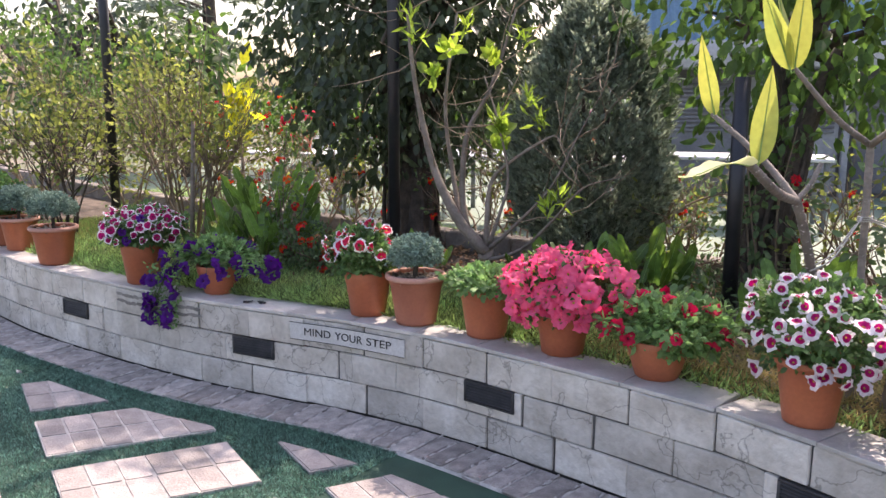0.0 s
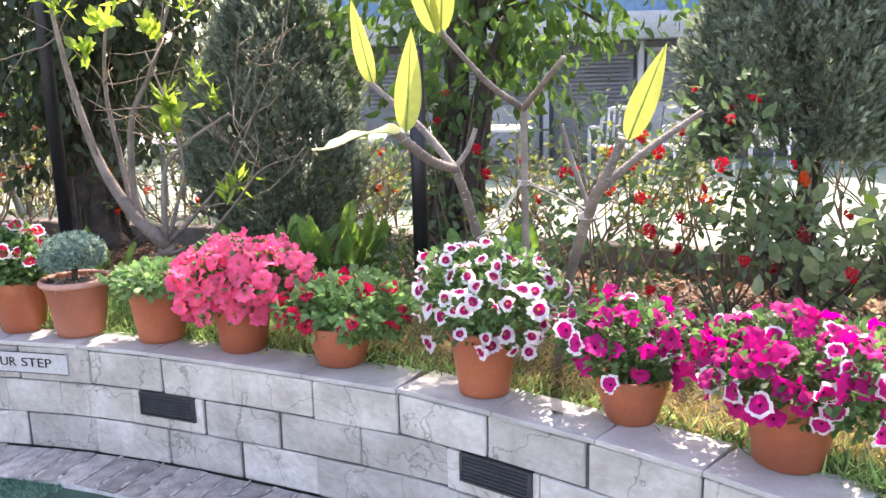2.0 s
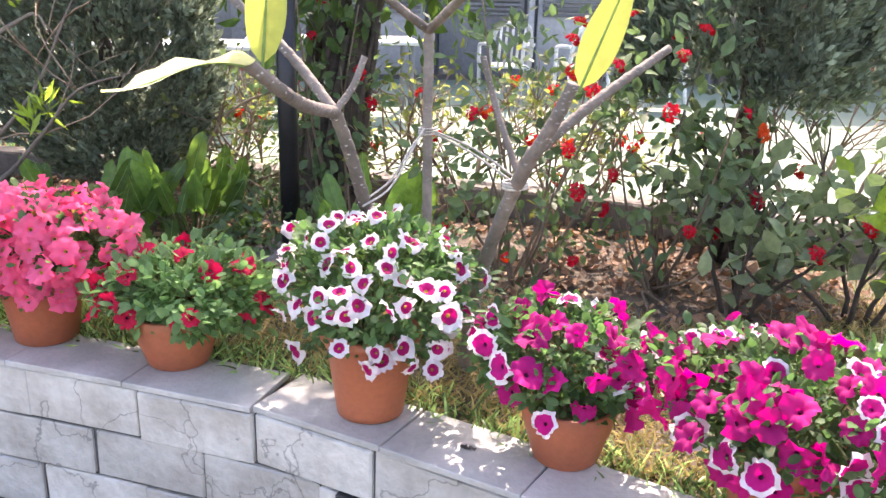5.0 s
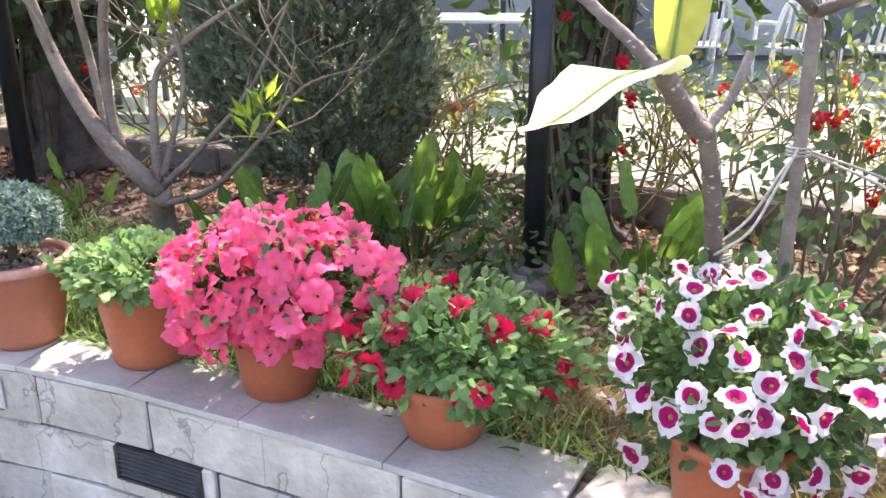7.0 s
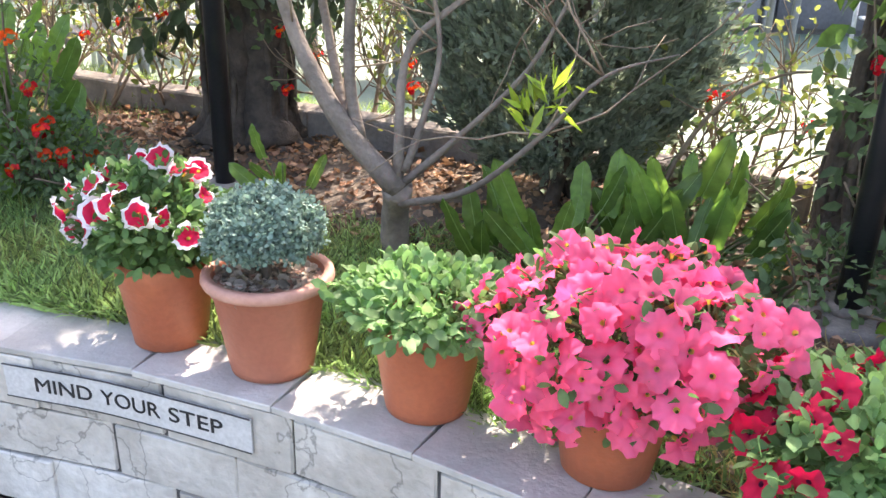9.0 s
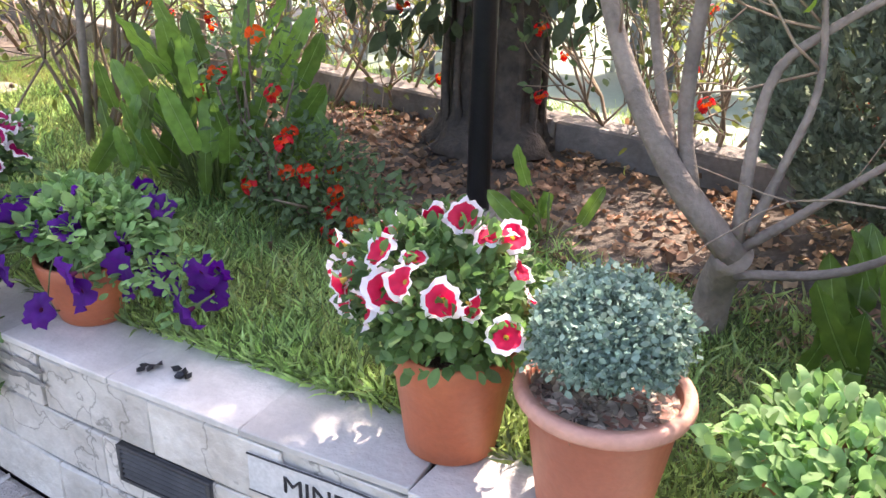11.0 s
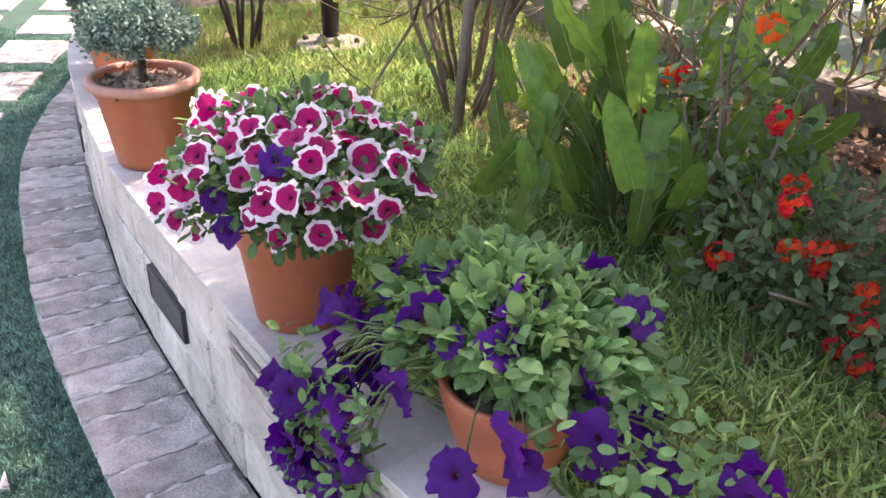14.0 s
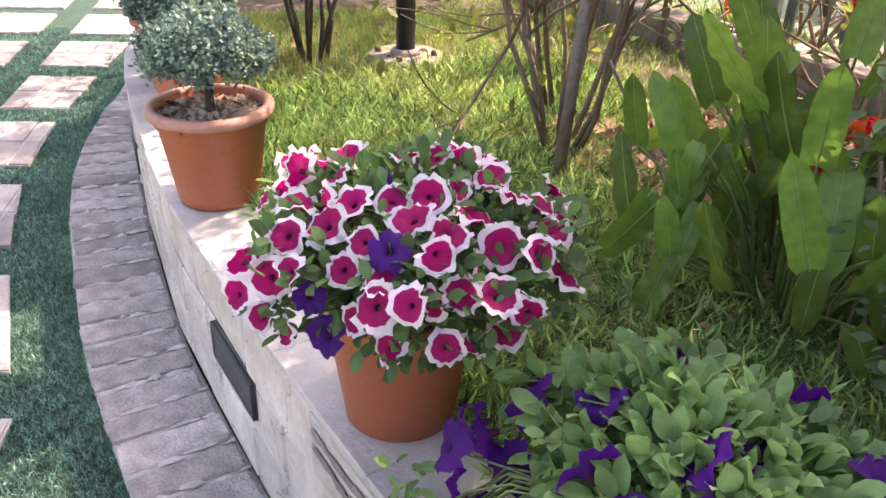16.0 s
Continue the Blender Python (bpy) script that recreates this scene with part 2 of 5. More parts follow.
def empty(name, x, y, z, rz=0.0):
    ob = new(name)
    ob.empty_display_size = 0.1
    ob.matrix_basis = pose(x, y, z, 0, 0, rz)
    return ob


def joined(bits):
    """(verts, faces) pairs into one pair; faces stay lists."""
    V, F, k = [], [], 0
    for v, f in bits:
        V.append(np.asarray(v, float))
        F += [[i + k for i in q] for q in (f.tolist() if isinstance(f, np.ndarray) else f)]
        k += len(v)
    return np.vstack(V), F


def tube(points, radii, sides=7, wob=0.0):
    """A bent tapering tube through the points, closed at both ends."""
    P = np.asarray(points, float)
    R = np.interp(np.linspace(0, 1, len(P)), np.linspace(0, 1, len(radii)), radii) if len(radii) != len(P) else np.asarray(radii, float)
    V, F = [], []
    T = np.gradient(P, axis=0)
    T /= np.linalg.norm(T, axis=1)[:, None] + 1e-9
    ref = np.array([0.31, 0.9, 0.2]) if abs(T[0, 1]) < 0.8 else np.array([1.0, 0.1, 0.2])
    ang = np.linspace(0, 2 * np.pi, sides, endpoint=False)
    for p, t, r in zip(P, T, R):
        a = np.cross(t, ref)
        a /= np.linalg.norm(a) + 1e-9
        b = np.cross(t, a)
        rr = r * (1 + wob * rng.uniform(-1, 1, sides))
        V.append(p + rr[:, None] * (np.cos(ang)[:, None] * a + np.sin(ang)[:, None] * b))
    V = np.vstack(V)
    n = len(P)
    for i in range(n - 1):
        for j in range(sides):
            k = (j + 1) % sides
            F.append([i * sides + j, i * sides + k, (i + 1) * sides + k, (i + 1) * sides + j])
    F.append(list(range(sides))[::-1])
    F.append([(n - 1) * sides + j for j in range(sides)])
    return V, F


def smooth_line(points, n=14):
    """A rounded line through a few points."""
    P = np.asarray(points, float)
    P = np.vstack([2 * P[0] - P[1], P, 2 * P[-1] - P[-2]])
    out = []
    seg = max(2, n // (len(P) - 3))
    for i in range(1, len(P) - 2):
        a, b, c, d = P[i - 1:i + 3]
        for t in np.linspace(0, 1, seg, endpoint=False):
            out.append(.5 * (2 * b + (c - a) * t + (2 * a - 5 * b + 4 * c - d) * t * t + (3 * b - a - 3 * c + d) * t ** 3))
    out.append(P[-2])
    return np.array(out)


def lathe(profile, sides=32):
    """Rings of (radius, height) turned round z."""
    ang = np.linspace(0, 2 * np.pi, sides, endpoint=False)
    V = np.vstack([np.c_[r * np.cos(ang), r * np.sin(ang), np.full(sides, z)] for r, z in profile])
    F = []
    for i in range(len(profile) - 1):
        for j in range(sides):
            k = (j + 1) % sides
            F.append([i * sides + j, i * sides + k, (i + 1) * sides + k, (i + 1) * sides + j])
    F.append(list(range(sides))[::-1])
    F.append([(len(profile) - 1) * sides + j for j in range(sides)])
    return V, F


def block(x0, x1, y0, y1, z0, z1, b=0.004):
    """A box with chamfered edges."""
    bm = bmesh.new()
    bmesh.ops.create_cube(bm, size=1)
    for v in bm.verts:
        v.co = ((x0 + x1) / 2 + v.co.x * (x1 - x0), (y0 + y1) / 2 + v.co.y * (y1 - y0), (z0 + z1) / 2 + v.co.z * (z1 - z0))
    if b:
        bmesh.ops.bevel(bm, geom=bm.edges[:], offset=b, segments=1, affect="EDGES")
    bm.verts.index_update()
    V = np.array([v.co[:] for v in bm.verts])
    F = [[v.index for v in f.verts] for f in bm.faces]
    bm.free()
    return V, F


OVATE = (np.array([(0, 0, 0), (0, .33, -.05), (0, .7, -.04), (0, 1, -.14), (-.26, .33, .04), (-.2, .7, .0), (.26, .33, .04), (.2, .7, .0)]),
         np.array([(0, 6, 1), (0, 1, 4), (1, 6, 7), (1, 7, 2), (4, 1, 2), (4, 2, 5), (2, 7, 3), (2, 3, 5)]))
_w = (.16, .26, .27, .15)
_y = (.15, .4, .66, .88)
PLEAF = (np.array([(0, 0, 0)] + [(0, y, -.05 * y) for y in _y] + [(0, 1, -.16)] + [(-w, y, .05 - .12 * y * y) for w, y in zip(_w, _y)] + [(w, y, .05 - .12 * y * y) for w, y in zip(_w, _y)]),
         np.array([(0, 1, 6), (0, 10, 1)] + [t for k in range(3) for t in ((1 + k, 2 + k, 7 + k), (1 + k, 7 + k, 6 + k), (1 + k, 11 + k, 2 + k), (1 + k, 10 + k, 11 + k))] + [(4, 5, 9), (4, 13, 5)]))
SPRAY = (np.array([(0, 0, 0), (-.2, .5, .02), (.2, .5, .02), (0, 1, -.08), (0, .45, -.03)]),
         np.array([(0, 2, 4), (0, 4, 1), (4, 2, 3), (1, 4, 3)]))
LANCE = (np.array([(0, 0, 0), (-.11, .45, .02), (.11, .45, .02), (0, 1, -.08), (0, .45, -.03)]),
         np.array([(0, 2, 4), (0, 4, 1), (4, 2, 3), (1, 4, 3)]))
COARSE = (np.array([(-.045, 0, 0), (.045, 0, 0), (-.05, .4, .05), (.05, .4, .05), (-.032, .75, .17), (.032, .75, .17), (0, 1, .38)]),
          np.array([(0, 1, 3), (0, 3, 2), (2, 3, 5), (2, 5, 4), (4, 5, 6)]))
BLADE = (np.array([(-.03, 0, 0), (.03, 0, 0), (-.022, .55, .06), (.022, .55, .06), (0, 1, .26)]),
         np.array([(0, 1, 3), (0, 3, 2), (2, 3, 4)]))
CURL = (np.array([(-.3, 0, .1), (.3, .05, -.08), (-.34, .5, -.12), (.32, .55, .16), (-.2, 1, .2), (.22, .95, .02)]),
        np.array([(0, 1, 3), (0, 3, 2), (2, 3, 5), (2, 5, 4)]))


def unit(v):
    return v / (np.linalg.norm(v, axis=-1, keepdims=True) + 1e-9)


def scatter(leaf, pos, along, face, size):
    """Copies of a small leaf at pos, growing along, facing face."""
    tv, tf = leaf
    y = unit(np.asarray(along, float))
    x = unit(np.cross(y, np.asarray(face, float)))
    z = np.cross(x, y)
    s = np.asarray(size, float)[:, None, None]
    V = np.asarray(pos)[:, None, :] + s * (tv[None, :, 0:1] * x[:, None] + tv[None, :, 1:2] * y[:, None] + tv[None, :, 2:3] * z[:, None])
    n = len(tv)
    F = (tf[None] + (np.arange(len(pos)) * n)[:, None, None]).reshape(-1, 3)
    return V.reshape(-1, 3), F


def ball_points(n, inner=0.0):
    d = unit(rng.normal(size=(n, 3)))
    return d * (rng.uniform(inner ** 3, 1, n) ** (1 / 3))[:, None], d

# ---- the curved garden wall: its line in plan ----
WALL_LINE = [(-8.6, 9.6), (-7.0, 7.75), (-5.45, 6.05), (-4.67, 5.32), (-3.74, 4.78), (-3.09, 4.49), (-2.02, 4.12), (-1.25, 3.945),
             (-0.8, 3.862), (-0.15, 3.65), (0.767, 3.2), (1.136, 2.965), (1.81, 2.38), (2.35, 1.72), (2.8, 0.95), (3.1, 0.1), (3.25, -0.8)]
_dense = smooth_line([(x, y, 0) for x, y in WALL_LINE], 24 * 16)[:, :2]
_len = np.r_[0, np.cumsum(np.hypot(*np.diff(_dense, axis=0).T))]
S_ALL = np.arange(0, _len[-1], 0.02)
LINE = np.c_[np.interp(S_ALL, _len, _dense[:, 0]), np.interp(S_ALL, _len, _dense[:, 1])]
S_ZERO = S_ALL[np.argmin(np.hypot(LINE[:, 0] + 0.8, LINE[:, 1] - 3.862))]
S_MIN, S_MAX = -9.4, 6.2
TOP, GROUND, LAWN, COURT = 0.525, 0.03, 0.515, 0.33


def on_wall(s, off=0.0):
    """Plan place at s metres along the wall, off metres behind its face (lawn side), and the tangent."""
    s = s + S_ZERO
    p = np.array([np.interp(s, S_ALL, LINE[:, 0]), np.interp(s, S_ALL, LINE[:, 1])])
    q = np.array([np.interp(s + .05, S_ALL, LINE[:, 0]), np.interp(s + .05, S_ALL, LINE[:, 1])])
    r = np.array([np.interp(s - .05, S_ALL, LINE[:, 0]), np.interp(s - .05, S_ALL, LINE[:, 1])])
    t = (q - r) / np.linalg.norm(q - r)
    return p + off * np.array([-t[1], t[0]]), t


def wall_pose(s, off, z):
    p, t = on_wall(s, off)
    return pose(p[0], p[1], z, 0, 0, math.degrees(math.atan2(t[1], t[0])))


def ribbon(s0, s1, o0, o1, z0, z1, step=0.1):
    """A solid band that follows the wall, o0 to o1 behind its face and z0 to z1 high."""
    ss = np.arange(s0, s1 + step / 2, step)
    V, F = [], []
    for s in ss:
        a, b = on_wall(s, o0)[0], on_wall(s, o1)[0]
        V += [(*a, z0), (*b, z0), (*b, z1), (*a, z1)]
    for i in range(len(ss) - 1):
        for j in range(4):
            k = (j + 1) % 4
            F.append([4 * i + j, 4 * i + k, 4 * i + 4 + k, 4 * i + 4 + j])
    F += [[0, 3, 2, 1], [4 * (len(ss) - 1) + j for j in range(4)]]
    return np.array(V), F


def behind(xy):
    """Signed distance of plan points behind the wall's face, and the nearest place on it."""
    xy = np.atleast_2d(xy)
    coarse = LINE[::4]
    d = np.hypot(xy[:, None, 0] - coarse[None, :, 0], xy[:, None, 1] - coarse[None, :, 1])
    i = d.argmin(1)
    tan = np.gradient(coarse, axis=0)[i]
    side = tan[:, 0] * (xy[:, 1] - coarse[i, 1]) - tan[:, 1] * (xy[:, 0] - coarse[i, 0])
    return np.sign(side) * d[np.arange(len(xy)), i], S_ALL[::4][i] - S_ZERO


# ---- ground ----
big = 300.0
ground = tagged(part("ground", mesh_of("ground", [(-big, -big, -.02), (big, -big, -.02), (big, big, -.02), (-big, big, -.02)], [[0, 1, 2, 3]], M_EARTH)),
                "bare earth and rough grass reaching to the horizon", "ground", kind="structure")
V, F = [], []
ss = np.arange(S_MIN, S_MAX, 0.2)
for s in ss:
    a = on_wall(s, -0.02)[0]
    V += [(*a, GROUND), (a[0] - 5.0, a[1] - 7.0, GROUND)]
for i in range(len(ss) - 1):
    F.append([2 * i, 2 * i + 1, 2 * i + 3, 2 * i + 2])
turf = tagged(part("turf_floor", mesh_of("turf_floor", V, F, M_TURF)), "green artificial turf laid between paving slabs", "floor", kind="structure")

# lawn sheet behind the wall up to the back kerb
BACK = [(-9.5, 10.4), (-5.0, 7.75), (-2.0, 6.5), (-0.9, 6.08), (-0.15, 5.8), (1.0, 5.36), (2.4, 4.72), (4.5, 3.4), (6.0, 1.2), (6.6, -1.0)]
BACK_D = smooth_line([(x, y, 0) for x, y in BACK], 90)[:, :2]


def lawn_z(x, y):
    return LAWN + 0.02 * np.sin(x * 2.1 + 1) * np.sin(y * 2.7)


V, F = [], []
ns, nu = 90, 14
for i, s in enumerate(np.linspace(S_MIN, S_MAX, ns)):
    a = on_wall(s, 0.16)[0]
    k = i / (ns - 1) * (len(BACK_D) - 1)
    b = np.array([np.interp(k, range(len(BACK_D)), BACK_D[:, 0]), np.interp(k, range(len(BACK_D)), BACK_D[:, 1])])
    for u in np.linspace(0, 1, nu):
        p = a + (b - a) * u
        V.append((p[0], p[1], lawn_z(p[0], p[1]) - (0.03 if u == 0 else 0)))
for i in range(ns - 1):
    for j in range(nu - 1):
        F.append([i * nu + j, (i + 1) * nu + j, (i + 1) * nu + j + 1, i * nu + j + 1])
lawn = tagged(part("lawn_soil", mesh_of("lawn_soil", V, F, M_SOIL)), "dry brown soil under the lawn and shrubs", "ground", kind="structure")
lawn_tri = V

# court beyond the back kerb
cv = [(x, y, COURT) for x, y in BACK_D] + [(x * 1.0 + 8 + 2 * i * .3, y + 26, COURT) for i, (x, y) in enumerate(BACK_D)]
nb = len(BACK_D)
court = tagged(part("court_floor", mesh_of("court_floor", cv, [[i, i + 1, nb + i + 1, nb + i] for i in range(nb - 1)], M_COURT)),
               "pale green painted court floor in bright sun", "floor", kind="structure")

# back kerb of separate weathered blocks
kerb_back = empty("back_kerb", 0, 0, 0)
tagged(kerb_back, "low weathered concrete kerb behind the flower bed", "kerb", kind="structure")
bl = np.r_[0, np.cumsum(np.hypot(*np.diff(BACK_D, axis=0).T))]
u = 0.2
while u < bl[-1] - 0.8:
    n = rng.uniform(0.5, 0.62)
    a = np.array([np.interp(u, bl, BACK_D[:, 0]), np.interp(u, bl, BACK_D[:, 1])])
    b = np.array([np.interp(u + n, bl, BACK_D[:, 0]), np.interp(u + n, bl, BACK_D[:, 1])])
    L = np.linalg.norm(b - a)
    part("kerb_block", mesh_of("kerb_block", *block(0, L - .008, -.02, .14, -.3, rng.uniform(-.006, .006), .01), M_KERBBACK, smooth=False), kerb_back,
         at=pose(a[0], a[1], 0.655, 0, 0, math.degrees(math.atan2(b[1] - a[1], b[0] - a[0]))))
    u += n

# ---- wall, cap, vents, sign ----
wall = tagged(part("garden_wall", mesh_of("garden_wall", *ribbon(S_MIN, S_MAX, 0.012, 0.17, 0.0, 0.5), M_MORTAR)),
              "curved low retaining wall faced with grey slate blocks", "wall", kind="structure")
PITCH = 0.362
for course, (z0, z1, shift) in enumerate(((0.357, 0.506, 0.08), (0.207, 0.354, -0.08), (0.05, 0.204, 0.09))):
    s = shift - PITCH * 22
    while s < S_MAX - 0.5:
        n = PITCH
        a, b = s + rng.uniform(-.012, .012) + .001, s + n - .001
        if a > S_MIN + .1:
            proud = rng.uniform(0.0, 0.007)
            Lb = b - a - .002
            v, f = block(-Lb / 2, Lb / 2, -proud, 0.03, z0 + rng.uniform(0, .003), z1 - rng.uniform(0, .003), 0.0045)
            v[:, 1] += (rng.uniform(-1, 1, len(v)) * .0025) * (v[:, 1] < 0.01)
            v[:, 2] += rng.uniform(-.0015, .0015, len(v))
            part("stone", mesh_of("stone", v, f, M_STONE, smooth=False), wall, at=wall_pose((a + b) / 2, 0.002, 0))
        s += n
s = S_MIN + .1
while s < S_MAX - .5:
    n = rng.uniform(.33, .4)
    v, f = block(-n / 2 + .0008, n / 2 - .0008, -.004, 0.215, 0.508, TOP + rng.uniform(-.001, .001), .002)
    part("cap_stone", mesh_of("cap_stone", v, f, M_CAP, smooth=False), wall, at=wall_pose(s + n / 2, 0, 0))
    s += n


def vent(s):
    v = tagged(empty("wall_vent", 0, 0, 0), "black louvred metal drain vent set in the stone wall", "vent", "wall vents")
    v.matrix_basis = wall_pose(s, -0.009, 0.305)
    w, h = 0.14, 0.05
    part("backing", mesh_of("backing", *block(-w, w, .004, .02, -h, h, 0), M_GRILLE), v)
    part("frame", mesh_of("frame", *joined([block(-w, w, -.004, .006, h - .008, h, .001), block(-w, w, -.004, .006, -h, -h + .008, .001),
                                            block(-w, -w + .012, -.004, .006, -h + .008, h - .008, .001), block(w - .014, w, -.004, .006, -h + .008, h - .008, .001)]), M_GRILLE), v)
    for i in range(6):
        z = -h + .016 + i * .0137
        sl = np.array([(-w + .012, -.004, z), (w - .014, -.004, z), (w - .014, .005, z + .008), (-w + .012, .005, z + .008),
                       (-w + .012, -.004, z - .002), (w - .014, -.004, z - .002), (w - .014, .005, z + .006), (-w + .012, .005, z + .006)])
        part("slat", mesh_of("slat", sl, [[0, 1, 2, 3], [7, 6, 5, 4], [0, 4, 5, 1], [3, 2, 6, 7]], M_GRILLE, smooth=False), v)


for s in (-5.1, -3.65, -2.18, -0.615, 0.83, 2.29, 3.75):
    vent(s)


def bent_plate(s0, s1, z0, z1, off, thick=0.004):
    return ribbon(s0, s1, off - thick, off, z0, z1, 0.05)


sign = tagged(empty("wall_sign", 0, 0, 0), "pale grey sign board lettered MIND YOUR STEP", "sign")
part("board", mesh_of("board", *bent_plate(-.36, .355, .393, .483, -.008), M_SIGN, smooth=False), sign)
part("border", mesh_of("border", *joined([bent_plate(-.362, .357, .481, .484, -.0105, .003), bent_plate(-.362, .357, .391, .394, -.0105, .003)]), M_GRILLE), sign, "thin dark border line")
for word, s0, s1 in (("MIND", -.272, -.112), ("YOUR", -.085, .085), ("STEP", .112, .262)):
    fc = bpy.data.curves.new("lettering", "FONT")
    fc.body = word
    fc.size, fc.align_y, fc.extrude, fc.offset = 0.056, "CENTER", 0.001, 0.0
    tmp = new("lettering_curve", fc)
    bpy.context.view_layer.update()
    lm = bpy.data.meshes.new_from_object(tmp.evaluated_get(bpy.context.evaluated_depsgraph_get()))
    bpy.data.objects.remove(tmp)
    lm.materials.clear()
    lm.materials.append(M_INK)
    lv = np.empty(len(lm.vertices) * 3)
    lm.vertices.foreach_get("co", lv)
    lv = lv.reshape(-1, 3)
    lo, wide = lv[:, 0].min(), np.ptp(lv[:, 0])
    for q in lv:
        p, t = on_wall(s0 + (q[0] - lo) / wide * (s1 - s0), -0.0135 - q[2])
        q[0], q[1], q[2] = p[0], p[1], .437 + q[1]
    lm.vertices.foreach_set("co", lv.ravel())
    lm.update()
    part("word", lm, sign, "black capital letters")

smear = tagged(empty("worn_lettering", 0, 0, 0), "worn grey blotches of an old painted wall notice", "paint marks")
for row, zc in enumerate((.468, .428)):
    s = -1.72
    while s < -1.02:
        n = rng.uniform(.05, .13)
        ring = []
        for k in range(16):
            a = 2 * np.pi * k / 16
            r = 1 + rng.uniform(-.25, .25)
            ss_, zz = s + n / 2 + n / 2 * np.cos(a) * r, zc - .004 * math.sin(s * 30) + .011 * np.sin(a) * r
            p, _t = on_wall(ss_, -0.0095)
            ring.append((*p, zz))
        part("blotch", mesh_of("blotch", ring + [tuple(np.mean(ring, 0) + (0, -.0015, 0))], [[k, (k + 1) % 16, 16] for k in range(16)], M_SMEAR), smear)
        s += n * rng.uniform(.75, 1.0)
for s, off, n in ((-.72, .07, .03), (-.62, .09, .028), (2.45, .1, .02)):
    v, f = scatter(CURL, rng.uniform(-.5, .5, (5, 3)) * (n, n * .5, 0), rng.normal(size=(5, 3)) * (1, 1, .1), rng.normal(size=(5, 3)) * .3 + (0, 0, 1), rng.uniform(.4, 1, 5) * n * 1.2)
    v[:, 2] -= v[:, 2].min() - .001
    tagged(part("dead_leaf", mesh_of("dead_leaf", v, f, M_BLACK), at=wall_pose(s, off, TOP)), "small blackened scrap of dead petal on the cap", "debris")

# ---- paving along the wall ----
kerb = tagged(part("brick_edging", mesh_of("brick_edging", *ribbon(S_MIN, S_MAX, -.275, -.003, 0.0, 0.044), M_KERBJ)), "band of grey brown bricks edging the wall foot", "kerb", kind="structure")
s = S_MIN + .1
while s < S_MAX - .3:
    n = .112
    w = n / 2 - rng.uniform(.003, .011)
    v, f = block(-w, w, -.272 + rng.uniform(-.006, .006), -.012, .02, .053 + rng.uniform(-.003, .004), .007)
    v += rng.uniform(-1, 1, v.shape) * (.005, .005, .0025)
    part("brick", mesh_of("brick", v, f, M_KERB, smooth=False), kerb, at=wall_pose(s + n / 2, 0, 0))
    s += n

# ragged smears of mortar left over the joints
bits = []
for s in np.arange(S_MIN + .1, S_MAX - .3, .112):
    m, t_ = wall_pose(s, 0, 0), rng.uniform(-.26, -.2)
    while t_ < -.03:
        n = rng.uniform(.02, .1)
        w, x = rng.uniform(.004, .013), rng.normal() * .004
        a = np.linspace(0, 2 * np.pi, 11, endpoint=False)
        r = rng.uniform(.65, 1.2, 11)
        ring = [m @ Vector((x + math.cos(q) * w * k, min(-.008, t_ + n / 2 + math.sin(q) * n / 2 * k), .05)) for q, k in zip(a, r)]
        top = m @ Vector((x, t_ + n / 2, .0595))
        bits.append(([tuple(q) for q in ring] + [tuple(top)], [[k, (k + 1) % 11, 11] for k in range(11)]))
        t_ += n * rng.uniform(.9, 1.5)
tagged(part("mortar_smears", mesh_of("mortar_smears", *joined(bits), M_KERBJ), kerb, "pale mortar smeared over the brick joints"), kind="stuff")


def clip(poly, keep):
    """Cut a plan polygon to the side where keep(p) > 0."""
    out = []
    for i in range(len(poly)):
        a, b = poly[i], poly[(i + 1) % len(poly)]
        ka, kb = keep(a), keep(b)
        if ka > 0:
            out.append(a)
        if ka * kb < 0:
            out.append(a + (b - a) * (ka / (ka - kb)))
    return out


def prism(poly, z0, z1):
    n = len(poly)
    return [(p[0], p[1], z0) for p in poly] + [(p[0], p[1], z1) for p in poly], [list(range(n))[::-1], list(range(n, 2 * n))] + [[i, (i + 1) % n, n + (i + 1) % n, n + i] for i in range(n)]


UA, VA = radians(41), radians(137.5)
UX, VX = np.array([math.cos(UA), math.sin(UA)]), np.array([math.cos(VA), math.sin(VA)])
TO_UV = np.linalg.inv(np.c_[UX, VX])
ROWS = [2.869 + .65 * k for k in range(-6, 3)] + [4.165 + .727 * k for k in range(1, 12)]
SLAB_PITCH, SLAB_W = .95, .745


def slab_depth(v0):
    return .48 if v0 < 4.2 else .53


def slab_end(col, v0):
    """Where a slab stops across: the far ones beside the wall are cut short."""
    u0 = .91 + SLAB_PITCH * col
    return .375 if col == -1 and v0 > 6 else u0 + SLAB_W


